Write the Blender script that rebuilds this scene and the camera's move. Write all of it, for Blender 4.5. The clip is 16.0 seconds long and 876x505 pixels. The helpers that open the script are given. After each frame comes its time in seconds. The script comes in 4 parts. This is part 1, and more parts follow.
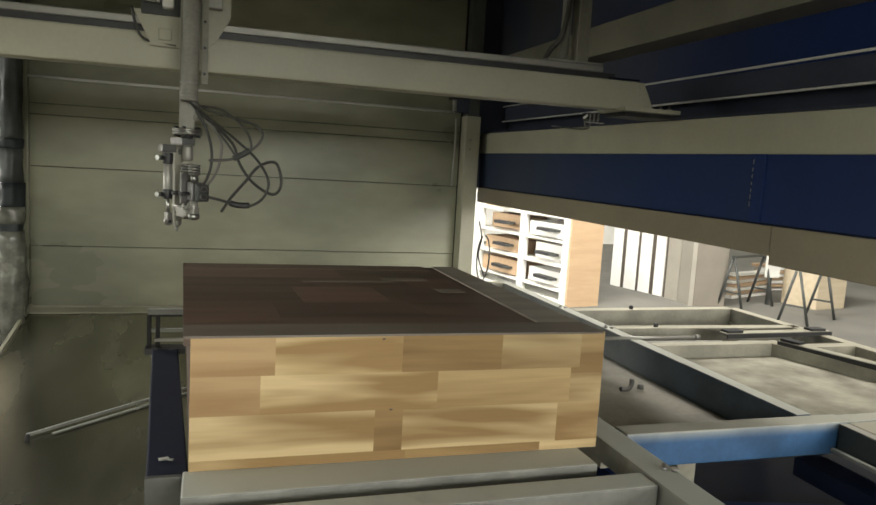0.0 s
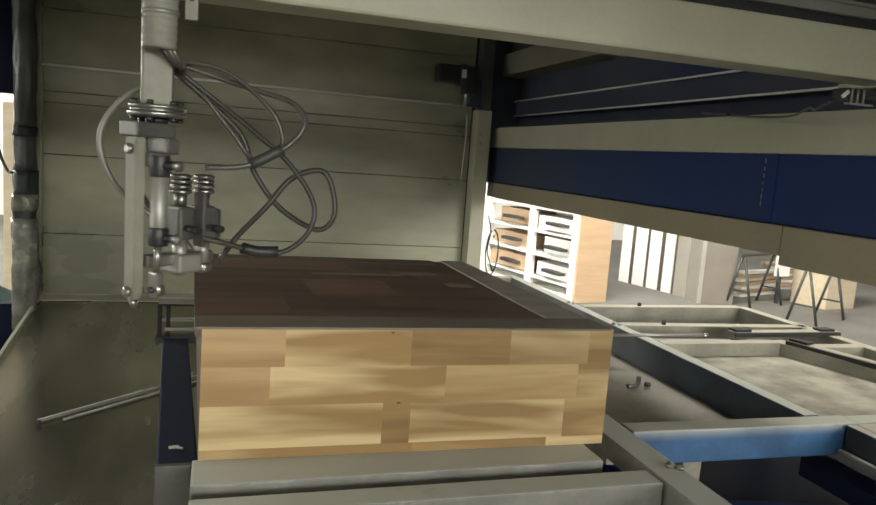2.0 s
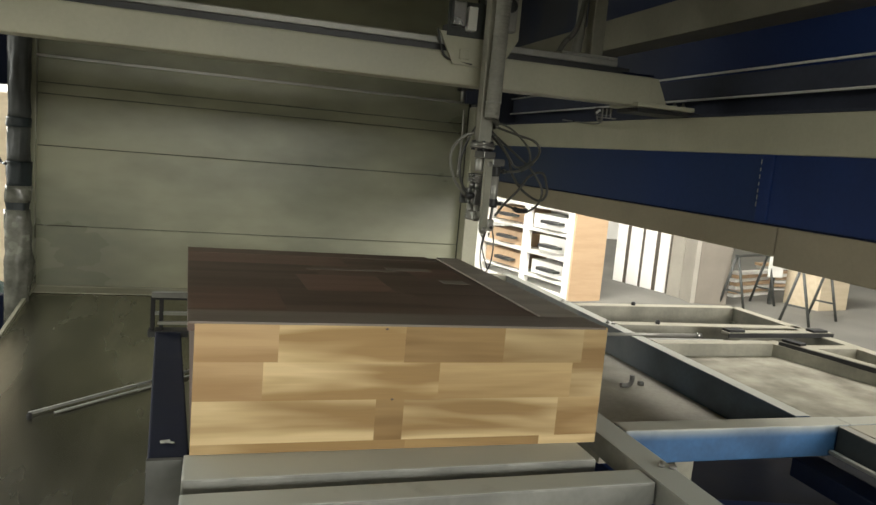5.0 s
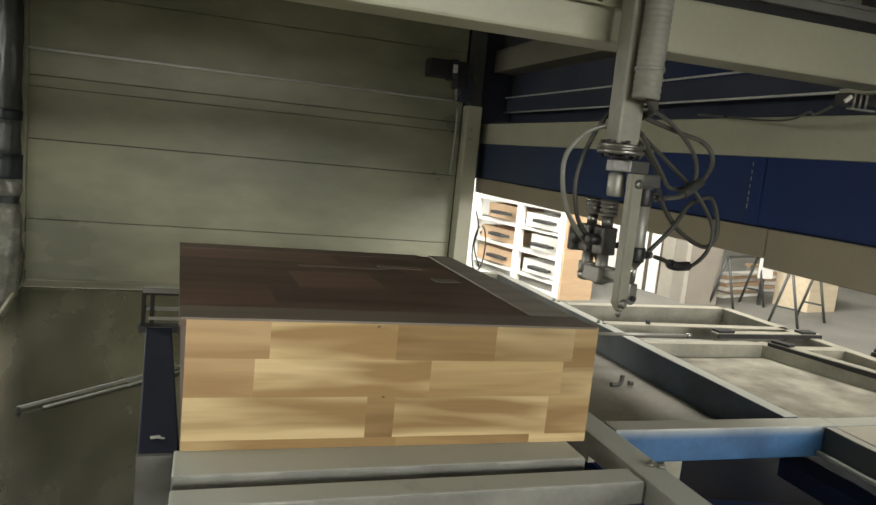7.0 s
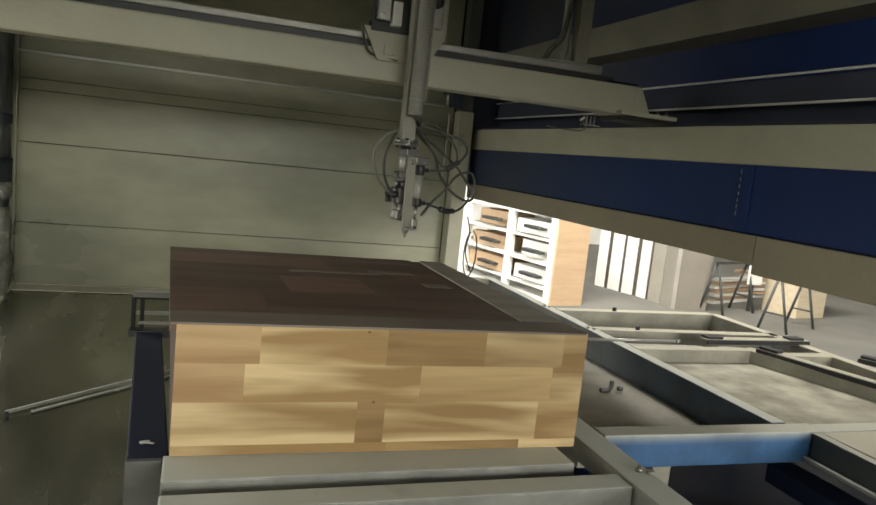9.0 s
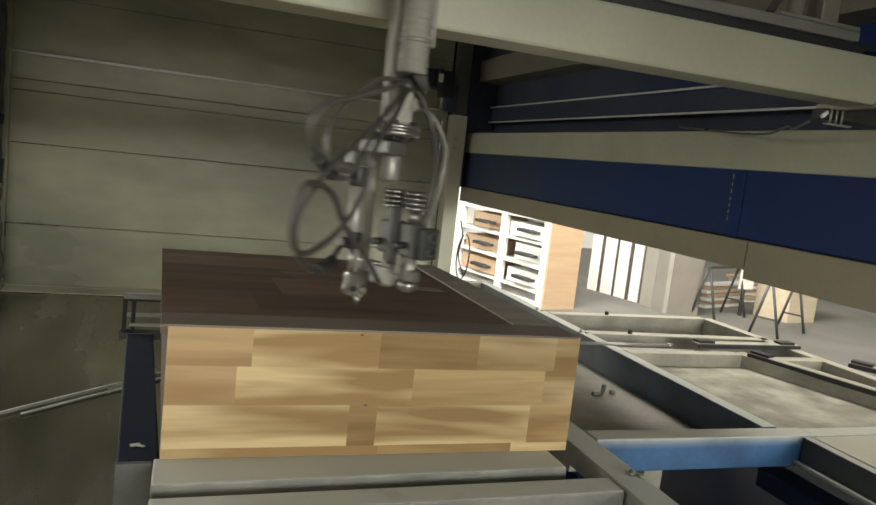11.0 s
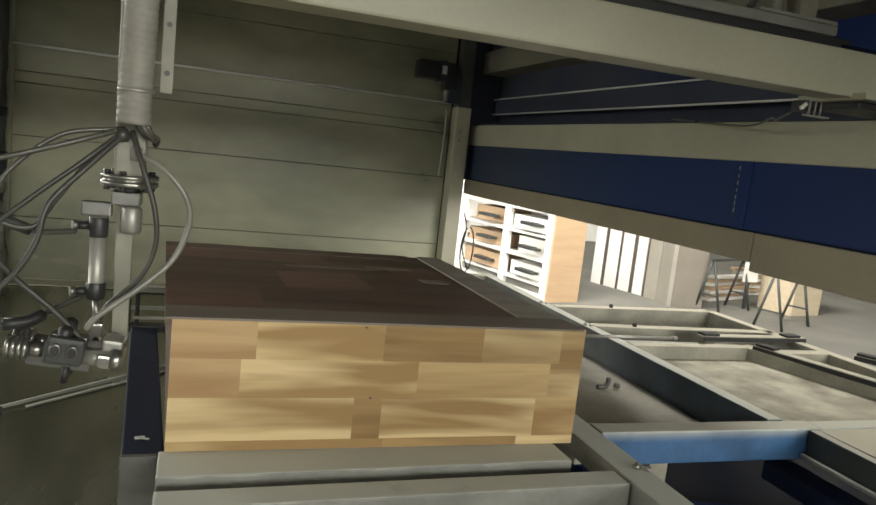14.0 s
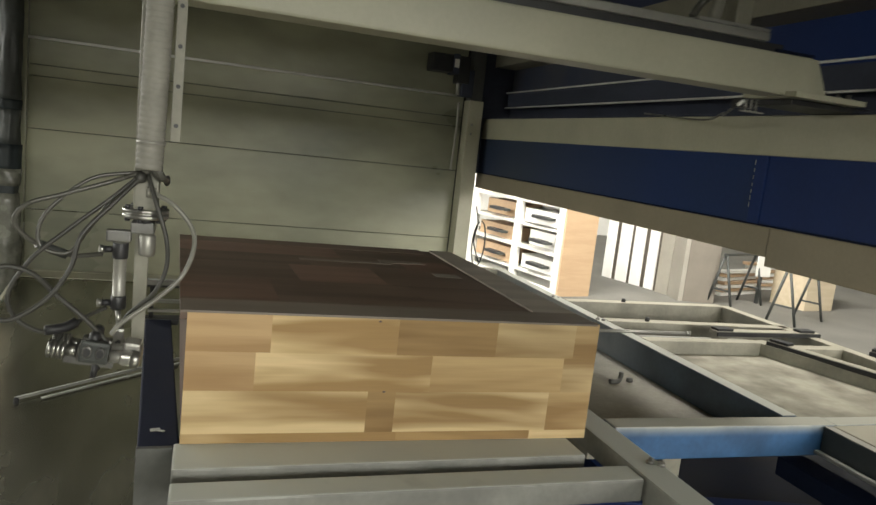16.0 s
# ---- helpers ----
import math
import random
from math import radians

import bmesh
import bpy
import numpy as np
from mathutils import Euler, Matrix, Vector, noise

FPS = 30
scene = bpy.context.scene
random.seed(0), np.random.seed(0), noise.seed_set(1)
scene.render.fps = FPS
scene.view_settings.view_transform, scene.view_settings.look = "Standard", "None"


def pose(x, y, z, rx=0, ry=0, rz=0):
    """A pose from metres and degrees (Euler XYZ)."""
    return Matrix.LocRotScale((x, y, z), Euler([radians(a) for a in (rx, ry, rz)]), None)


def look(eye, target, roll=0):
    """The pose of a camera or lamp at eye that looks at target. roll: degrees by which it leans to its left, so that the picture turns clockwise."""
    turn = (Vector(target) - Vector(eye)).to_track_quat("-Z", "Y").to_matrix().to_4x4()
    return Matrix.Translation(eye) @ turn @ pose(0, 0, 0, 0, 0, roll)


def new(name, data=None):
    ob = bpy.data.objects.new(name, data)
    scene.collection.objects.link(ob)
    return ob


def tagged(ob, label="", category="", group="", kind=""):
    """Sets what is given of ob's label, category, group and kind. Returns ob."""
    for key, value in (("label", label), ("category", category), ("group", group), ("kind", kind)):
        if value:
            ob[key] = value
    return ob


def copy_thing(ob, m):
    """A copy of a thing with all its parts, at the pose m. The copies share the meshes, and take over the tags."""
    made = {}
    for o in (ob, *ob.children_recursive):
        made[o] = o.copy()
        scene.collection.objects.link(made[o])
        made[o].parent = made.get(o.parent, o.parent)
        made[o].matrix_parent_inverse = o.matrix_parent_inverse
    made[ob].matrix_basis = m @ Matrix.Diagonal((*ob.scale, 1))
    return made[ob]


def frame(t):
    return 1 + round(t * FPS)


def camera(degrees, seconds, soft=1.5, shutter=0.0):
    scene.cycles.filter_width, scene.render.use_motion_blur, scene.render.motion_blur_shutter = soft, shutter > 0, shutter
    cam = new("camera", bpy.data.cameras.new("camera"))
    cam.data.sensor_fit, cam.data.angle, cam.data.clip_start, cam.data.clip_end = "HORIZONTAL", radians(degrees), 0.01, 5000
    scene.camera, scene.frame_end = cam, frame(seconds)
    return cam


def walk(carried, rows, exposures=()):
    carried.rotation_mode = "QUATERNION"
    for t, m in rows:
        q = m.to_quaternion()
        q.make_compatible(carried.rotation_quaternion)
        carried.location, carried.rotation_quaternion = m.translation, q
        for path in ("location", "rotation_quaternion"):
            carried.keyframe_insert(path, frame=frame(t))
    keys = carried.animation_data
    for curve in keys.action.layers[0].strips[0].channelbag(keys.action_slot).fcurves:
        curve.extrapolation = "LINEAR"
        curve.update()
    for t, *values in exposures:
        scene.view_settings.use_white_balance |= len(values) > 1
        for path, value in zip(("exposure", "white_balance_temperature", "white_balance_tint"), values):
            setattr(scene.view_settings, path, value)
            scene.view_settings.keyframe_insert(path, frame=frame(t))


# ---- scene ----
cam = camera(62.58, 16.0, soft=1.5, shutter=0.35)
walk(cam, [
    (0, look((0.0068, 0.0009, 1.5101), (0.6059, 1.8939, 1.2706), 3.314)),
    (0.5, look((0.0030, 0.0041, 1.5125), (0.5811, 1.8996, 1.2425), 3.380)),
    (1, look((0.0019, 0.0024, 1.5141), (0.5752, 1.9000, 1.2486), 3.523)),
    (1.5, look((0.0000, 0.0000, 1.5147), (0.5737, 1.8976, 1.2505), 3.945)),
    (2, look((0.0013, -0.0032, 1.5144), (0.5794, 1.8937, 1.2540), 4.168)),
    (2.5, look((0.0002, -0.0007, 1.5152), (0.5798, 1.8955, 1.2535), 4.268)),
    (3, look((0.0014, -0.0004, 1.5149), (0.5796, 1.8963, 1.2542), 4.395)),
    (3.5, look((0.0006, 0.0004, 1.5139), (0.5823, 1.8961, 1.2530), 4.557)),
    (4, look((0.0014, 0.0001, 1.5142), (0.5878, 1.8940, 1.2510), 4.650)),
    (6.5, look((0.0023, 0.0028, 1.5130), (0.6077, 1.8894, 1.2409), 5.509)),
    (7, look((-0.0005, -0.0009, 1.5150), (0.6138, 1.8829, 1.2431), 5.636)),
    (7.5, look((0.0006, -0.0053, 1.5169), (0.6217, 1.8766, 1.2469), 5.703)),
    (8, look((-0.0017, -0.0043, 1.5170), (0.6311, 1.8742, 1.2508), 5.778)),
    (8.5, look((-0.0016, -0.0035, 1.5165), (0.6348, 1.8746, 1.2561), 5.926)),
    (9, look((-0.0010, -0.0066, 1.5181), (0.6351, 1.8721, 1.2613), 5.973)),
    (11.5, look((-0.0014, -0.0054, 1.5177), (0.6556, 1.8676, 1.2723), 6.333)),
    (12, look((-0.0025, -0.0033, 1.5161), (0.6560, 1.8691, 1.2701), 6.289)),
    (12.5, look((-0.0045, -0.0019, 1.5163), (0.6582, 1.8681, 1.2640), 6.308)),
    (13, look((-0.0022, -0.0002, 1.5162), (0.6528, 1.8725, 1.2636), 6.236)),
    (13.5, look((-0.0032, 0.0028, 1.5141), (0.6473, 1.8751, 1.2470), 6.264)),
    (14, look((-0.0012, 0.0015, 1.5149), (0.6456, 1.8753, 1.2494), 6.245)),
    (14.5, look((-0.0048, 0.0038, 1.5157), (0.6342, 1.8809, 1.2542), 6.153)),
    (15, look((-0.0039, 0.0049, 1.5136), (0.6288, 1.8839, 1.2509), 6.096)),
    (15.5, look((-0.0040, 0.0040, 1.5141), (0.6264, 1.8832, 1.2471), 6.106)),
    (16, look((-0.0074, 0.0054, 1.5151), (0.6136, 1.8848, 1.2288), 6.304)),
])

# ---------------------------------------------------------------- light
world = bpy.data.worlds.new("world")
scene.world = world
world.use_nodes = True
wn = world.node_tree.nodes
sky = wn.new("ShaderNodeTexSky")
sky.sky_type, sky.sun_disc = "NISHITA", False
sky.sun_elevation, sky.sun_rotation = radians(40), radians(120)
wn["Background"].inputs["Strength"].default_value = 0.08
world.node_tree.links.new(sky.outputs[0], wn["Background"].inputs["Color"])


def area(name, m, sx, sy, watts, colour):
    d = bpy.data.lights.new(name, "AREA")
    d.shape, d.size, d.size_y, d.energy, d.color = "RECTANGLE", sx, sy, watts, colour
    ob = new(name, d)
    ob.matrix_world = m
    return ob


# lamps added in place of daylight: behind the camera, overhead, and the far side
area("daylight_front", look((1.0, -7.4, 2.88), (0.6, 3.5, 1.1)), 5.5, 1.5, 400, (0.965, 0.965, 0.875))
area("daylight_gate", look((5.6, -7.4, 2.9), (5.6, 8.0, 0.8)), 5.0, 2.6, 740, (1.0, 0.97, 0.90))
area("daylight_roof", look((2.7, 5.2, 5.85), (5.4, 8.6, 0.8)), 3.0, 2.5, 1800, (1.0, 0.97, 0.90))
area("daylight_left", look((-5.8, 2.4, 2.5), (1.4, 2.0, 1.5)), 4.0, 2.0, 200, (0.96, 0.97, 0.9))
area("daylight_back", look((-5.8, 9.0, 2.8), (4.0, 8.5, 0.9)), 4.0, 2.4, 950, (1.0, 0.97, 0.9))
scene.view_settings.exposure = 0.0


# ---------------------------------------------------------------- materials
def mat(name, colour, rough=0.6, metal=0.0, var=0.12, scale=6.0, bump=0.05, fine=120.0, stretch=(1, 1, 1), second=None, cover=None,
        per_piece=0.0, spec=0.5, fade=None):
    """A painted or raw surface: two scales of colour change, fine relief, uneven gloss; cover: a layer that settled on
    upward faces;
    fade: a second colour (overspray; for M_BLUE_F lightening) that thins out along an axis, from its second value to
    its first."""
    m = bpy.data.materials.new(name)
    m.use_nodes = True
    nt = m.node_tree
    n, lk = nt.nodes, nt.links.new
    b = n["Principled BSDF"]
    b.inputs["Metallic"].default_value = metal
    b.inputs["Specular IOR Level"].default_value = spec
    tc = n.new("ShaderNodeTexCoord")
    mp = n.new("ShaderNodeMapping")
    mp.inputs["Scale"].default_value = stretch
    lk(tc.outputs["Object"], mp.inputs["Vector"])
    big = n.new("ShaderNodeTexNoise")
    big.inputs["Scale"].default_value, big.inputs["Detail"].default_value = scale, 4
    lk(mp.outputs[0], big.inputs["Vector"])
    small = n.new("ShaderNodeTexNoise")
    small.inputs["Scale"].default_value, small.inputs["Detail"].default_value = fine, 3
    lk(mp.outputs[0], small.inputs["Vector"])
    ramp = n.new("ShaderNodeValToRGB")
    lo = second or [c * (1 - var * 2) for c in colour]
    ramp.color_ramp.elements[0].color, ramp.color_ramp.elements[0].position = (*lo, 1), 0.32
    ramp.color_ramp.elements[1].color, ramp.color_ramp.elements[1].position = (*colour, 1), 0.66
    lk(big.outputs["Fac"], ramp.inputs[0])
    grain = n.new("ShaderNodeMix")
    grain.data_type, grain.blend_type = "RGBA", "MULTIPLY"
    grain.inputs["Factor"].default_value = min(1, var * 1.6)
    lk(ramp.outputs[0], grain.inputs["A"])
    lk(small.outputs["Fac"], grain.inputs["B"])
    col = grain.outputs["Result"]
    if per_piece:
        info = n.new("ShaderNodeObjectInfo")
        hsv = n.new("ShaderNodeHueSaturation")
        rng = n.new("ShaderNodeMapRange")
        rng.inputs["To Min"].default_value, rng.inputs["To Max"].default_value = 1 - per_piece, 1 + per_piece
        lk(info.outputs["Random"], rng.inputs["Value"])
        lk(rng.outputs[0], hsv.inputs["Value"])
        lk(col, hsv.inputs["Color"])
        col = hsv.outputs[0]
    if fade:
        # dust: the colour faded in; for M_BLUE_F it only lightens the far end
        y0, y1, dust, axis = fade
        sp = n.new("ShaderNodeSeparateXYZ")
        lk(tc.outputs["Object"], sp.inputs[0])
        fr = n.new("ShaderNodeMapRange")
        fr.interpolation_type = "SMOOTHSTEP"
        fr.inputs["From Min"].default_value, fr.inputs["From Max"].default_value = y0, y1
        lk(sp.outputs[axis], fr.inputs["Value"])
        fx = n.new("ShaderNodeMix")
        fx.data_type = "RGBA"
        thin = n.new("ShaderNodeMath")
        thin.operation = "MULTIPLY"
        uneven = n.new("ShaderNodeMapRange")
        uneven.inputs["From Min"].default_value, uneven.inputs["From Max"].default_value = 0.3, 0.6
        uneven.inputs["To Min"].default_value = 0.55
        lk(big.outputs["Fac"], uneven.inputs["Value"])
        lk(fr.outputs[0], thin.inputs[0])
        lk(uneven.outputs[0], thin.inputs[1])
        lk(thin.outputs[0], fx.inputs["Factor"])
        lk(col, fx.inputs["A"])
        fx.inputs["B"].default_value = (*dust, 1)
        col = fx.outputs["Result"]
    if cover:
        geo = n.new("ShaderNodeNewGeometry")
        sep = n.new("ShaderNodeSeparateXYZ")
        lk(geo.outputs["Normal"], sep.inputs[0])
        add = n.new("ShaderNodeMath")
        add.operation = "MULTIPLY_ADD"
        add.inputs[1].default_value, add.inputs[2].default_value = 0.75, 0.0
        lk(big.outputs["Fac"], add.inputs[2])
        lk(sep.outputs["Z"], add.inputs[0])
        r2 = n.new("ShaderNodeMapRange")
        r2.inputs["From Min"].default_value, r2.inputs["From Max"].default_value = 0.72, 1.1
        lk(add.outputs[0], r2.inputs["Value"])
        mx = n.new("ShaderNodeMix")
        mx.data_type = "RGBA"
        lk(r2.outputs[0], mx.inputs["Factor"])
        lk(col, mx.inputs["A"])
        mx.inputs["B"].default_value = (*cover, 1)
        col = mx.outputs["Result"]
    lk(col, b.inputs["Base Color"])
    rr = n.new("ShaderNodeMapRange")
    rr.inputs["To Min"].default_value, rr.inputs["To Max"].default_value = max(0.02, rough - 0.1), min(1, rough + 0.1)
    lk(big.outputs["Fac"], rr.inputs["Value"])
    lk(rr.outputs[0], b.inputs["Roughness"])
    if bump:
        bp = n.new("ShaderNodeBump")
        bp.inputs["Strength"].default_value, bp.inputs["Distance"].default_value = bump, 0.004
        lk(small.outputs["Fac"], bp.inputs["Height"])
        lk(bp.outputs[0], b.inputs["Normal"])
    return m


def wood(name, light, dark, rough=0.55):
    """Solid wood with long wavy figure along x."""
    m = bpy.data.materials.new(name)
    m.use_nodes = True
    nt = m.node_tree
    n, lk = nt.nodes, nt.links.new
    b = n["Principled BSDF"]
    tc = n.new("ShaderNodeTexCoord")
    info = n.new("ShaderNodeObjectInfo")
    off = n.new("ShaderNodeVectorMath")
    off.operation = "MULTIPLY_ADD"
    off.inputs[1].default_value = (7.0, 5.0, 9.0)
    lk(info.outputs["Random"], off.inputs[0])
    lk(tc.outputs["Object"], off.inputs[2])
    mp = n.new("ShaderNodeMapping")
    mp.inputs["Scale"].default_value = (1.1, 11, 11)
    lk(off.outputs[0], mp.inputs["Vector"])
    big = n.new("ShaderNodeTexNoise")
    big.inputs["Scale"].default_value, big.inputs["Detail"].default_value, big.inputs["Distortion"].default_value = 1.3, 3, 0.35
    lk(mp.outputs[0], big.inputs["Vector"])
    mp2 = n.new("ShaderNodeMapping")
    mp2.inputs["Scale"].default_value = (6, 160, 160)
    lk(off.outputs[0], mp2.inputs["Vector"])
    fine = n.new("ShaderNodeTexNoise")
    fine.inputs["Scale"].default_value = 2.0
    lk(mp2.outputs[0], fine.inputs["Vector"])
    ramp = n.new("ShaderNodeValToRGB")
    ramp.color_ramp.elements[0].color, ramp.color_ramp.elements[0].position = (*dark, 1), 0.40
    ramp.color_ramp.elements[1].color, ramp.color_ramp.elements[1].position = (*light, 1), 0.575
    lk(big.outputs["Fac"], ramp.inputs[0])
    mx = n.new("ShaderNodeMix")
    mx.data_type, mx.blend_type = "RGBA", "MULTIPLY"
    mx.inputs["Factor"].default_value = 0.15
    lk(ramp.outputs[0], mx.inputs["A"])
    lk(fine.outputs["Fac"], mx.inputs["B"])
    hsv = n.new("ShaderNodeHueSaturation")
    rng = n.new("ShaderNodeMapRange")
    rng.inputs["To Min"].default_value, rng.inputs["To Max"].default_value = 0.88, 1.1
    lk(info.outputs["Random"], rng.inputs["Value"])
    lk(rng.outputs[0], hsv.inputs["Value"])
    lk(mx.outputs["Result"], hsv.inputs["Color"])
    lk(hsv.outputs[0], b.inputs["Base Color"])
    b.inputs["Roughness"].default_value = rough
    bp = n.new("ShaderNodeBump")
    bp.inputs["Strength"].default_value, bp.inputs["Distance"].default_value = 0.08, 0.002
    lk(fine.outputs["Fac"], bp.inputs["Height"])
    lk(bp.outputs[0], b.inputs["Normal"])
    return m


M_CONCRETE = mat("concrete", (0.185, 0.18, 0.158), 0.75, var=0.16, scale=1.3, fine=60, bump=0.15)
M_WALL = mat("cream_sheet", (0.375, 0.37, 0.258), 0.30, var=0.06, scale=1.9, fine=14, bump=0.0, stretch=(0.8, 1, 1.7), second=(0.185, 0.188, 0.137))
M_CREAM = mat("cream_paint", (0.475, 0.46, 0.345), 0.45, var=0.08, scale=4, fine=90, bump=0.04)
# darker and warmer than the cream above, for the lower beam
M_CREAM_D = mat("darker_cream_paint", (0.31, 0.265, 0.185), 0.55, var=0.1, scale=4, fine=90, bump=0.05)
M_BLUE = mat("blue_paint", (0.010, 0.031, 0.135), 0.5, var=0.12, scale=3, fine=70, bump=0.03, spec=0.25)
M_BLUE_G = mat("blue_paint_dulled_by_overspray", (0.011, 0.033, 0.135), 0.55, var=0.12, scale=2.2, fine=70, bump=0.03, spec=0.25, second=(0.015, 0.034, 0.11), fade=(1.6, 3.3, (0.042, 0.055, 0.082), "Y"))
# far end lightened in the colour, for ambient light missing up there
M_BLUE_F = mat("blue_paint_lightened_at_the_far_end", (0.010, 0.031, 0.135), 0.55, var=0.12, scale=3, fine=70, bump=0.03, spec=0.2, fade=(1.3, 2.9, (0.075, 0.08, 0.095), "Y"))
# a greyer blue for the track recess and its fittings
M_TRACK = mat("dull_dark_blue_paint", (0.06, 0.068, 0.10), 0.6, var=0.15, scale=4, fine=70, bump=0.03, spec=0.2)
# the blue left rail near-black: its shade is put into the colour
M_RAIL_SHADE = mat("shaded_blue_paint", (0.011, 0.017, 0.042), 0.6, var=0.15, scale=6, fine=70, bump=0.04, spec=0.2)
# cream darkened in the colour, for the shade on the upper beam
M_BEAM_D = mat("shaded_cream_paint", (0.27, 0.255, 0.20), 0.55, var=0.12, scale=4, fine=90, bump=0.04)
M_BAR = mat("pale_grey_overspray", (0.27, 0.27, 0.245), 0.6, var=0.16, scale=9, fine=80, bump=0.08, cover=(0.49, 0.51, 0.465))
M_CAP = mat("dark_grey_overspray", (0.11, 0.112, 0.104), 0.6, var=0.16, scale=12, fine=80, bump=0.08)
M_BLUE_D = mat("dark_blue_paint", (0.007, 0.011, 0.030), 0.55, var=0.15, scale=4, fine=70, bump=0.03, spec=0.12)
M_BLUE_N = mat("navy_paint", (0.008, 0.016, 0.05), 0.5, var=0.15, scale=4, fine=70, bump=0.03, spec=0.2)
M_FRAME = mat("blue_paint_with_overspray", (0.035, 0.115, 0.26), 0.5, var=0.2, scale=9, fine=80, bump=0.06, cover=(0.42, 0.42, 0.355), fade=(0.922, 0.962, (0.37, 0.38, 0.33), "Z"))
# a grey darker than the cream post, for the plate above it
M_DIM = mat("dull_grey_paint", (0.15, 0.155, 0.15), 0.55, var=0.16, scale=6, fine=80, bump=0.04, spec=0.3)
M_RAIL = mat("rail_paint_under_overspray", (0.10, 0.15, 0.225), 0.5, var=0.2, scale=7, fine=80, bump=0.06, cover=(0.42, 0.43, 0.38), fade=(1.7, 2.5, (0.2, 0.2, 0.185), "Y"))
M_FRAME_G = mat("dusty_grey_paint", (0.33, 0.315, 0.25), 0.55, var=0.18, scale=8, fine=80, bump=0.06, cover=(0.37, 0.35, 0.27))
M_NEAR = mat("dark_green_grey_paint", (0.042, 0.05, 0.05), 0.55, var=0.2, scale=8, fine=80, bump=0.06, cover=(0.34, 0.33, 0.28))
M_TRAY = mat("dull_sheet", (0.42, 0.40, 0.33), 0.6, metal=0.1, var=0.18, scale=5, fine=60, bump=0.08)
M_PAN = mat("wet_galvanised_sheet", (0.54, 0.525, 0.42), 0.27, metal=0.85, var=0.10, scale=2.6, fine=30, bump=0.02, stretch=(1.6, 0.5, 1), second=(0.30, 0.295, 0.23))
M_STEEL = mat("brushed_steel", (0.38, 0.375, 0.35), 0.30, metal=0.9, var=0.1, scale=12, fine=200, bump=0.03)
M_ALU = mat("aluminium_extrusion", (0.36, 0.352, 0.318), 0.42, metal=0.5, var=0.08, scale=10, fine=150, bump=0.03)
M_BLACK = mat("black_plastic", (0.027, 0.027, 0.029), 0.45, var=0.15, scale=20, fine=150, bump=0.04)
M_RUBBER = mat("black_rubber", (0.03, 0.03, 0.03), 0.8, var=0.2, scale=20, fine=150, bump=0.08)
M_HOSE = mat("grey_hose", (0.05, 0.049, 0.042), 0.45, var=0.1, scale=20, fine=120, bump=0.03)
M_HOSE_L = mat("pale_clear_hose", (0.23, 0.226, 0.195), 0.3, var=0.1, scale=20, fine=120, bump=0.02)
M_HOSE_C = mat("clear_hose", (0.085, 0.083, 0.07), 0.3, var=0.1, scale=20, fine=120, bump=0.02)
M_COLUMN = mat("dusty_column_paint", (0.30, 0.29, 0.235), 0.5, var=0.14, scale=12, fine=100, bump=0.05)
M_SLEEVE = mat("ribbed_grey_sleeve", (0.29, 0.28, 0.24), 0.6, var=0.12, scale=15, fine=120, bump=0.05)
M_WHITE = mat("white_paint", (0.78, 0.77, 0.72), 0.5, var=0.06, scale=3, fine=60, bump=0.03)
M_BOARD = mat("white_laminate", (0.88, 0.87, 0.83), 0.3, var=0.03, scale=3, fine=60, bump=0.01)
M_PLY = wood("plywood", (0.52, 0.365, 0.225), (0.48, 0.33, 0.20))
M_PLY_P = wood("pale_plywood", (0.66, 0.56, 0.40), (0.60, 0.50, 0.35))
M_OAK = wood("light_wood", (0.55, 0.385, 0.18), (0.31, 0.185, 0.066))
M_OAK_P = wood("pale_wood", (0.735, 0.56, 0.30), (0.35, 0.215, 0.078))
M_OAK_R = wood("tan_wood", (0.55, 0.37, 0.185), (0.40, 0.245, 0.105))
M_OAK_D = wood("brown_wood", (0.385, 0.245, 0.095), (0.23, 0.132, 0.043))
M_STAIN = wood("dark_stained_wood", (0.15, 0.098, 0.074), (0.095, 0.06, 0.045), 0.42)
M_STAIN_R = wood("reddish_stained_wood", (0.225, 0.128, 0.096), (0.155, 0.085, 0.062), 0.4)
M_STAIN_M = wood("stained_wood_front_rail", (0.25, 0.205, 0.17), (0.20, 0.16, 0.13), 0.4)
# paler than the other stain: the stile's gloss is put into the colour
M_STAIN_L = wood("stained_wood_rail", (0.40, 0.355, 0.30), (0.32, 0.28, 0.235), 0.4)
M_TEAL = mat("dark_teal_cloth", (0.018, 0.027, 0.03), 0.6, var=0.2, scale=14, fine=60, bump=0.2)
M_WRAP = mat("grimy_grey_wrap", (0.075, 0.082, 0.078), 0.45, var=0.25, scale=10, fine=50, bump=0.3)
M_FILM = mat("crinkled_film", (0.24, 0.24, 0.20), 0.25, var=0.3, scale=14, fine=50, bump=0.5)
M_GREY = mat("grey_laminate", (0.215, 0.19, 0.155), 0.6, var=0.08, scale=3, fine=60, bump=0.03)
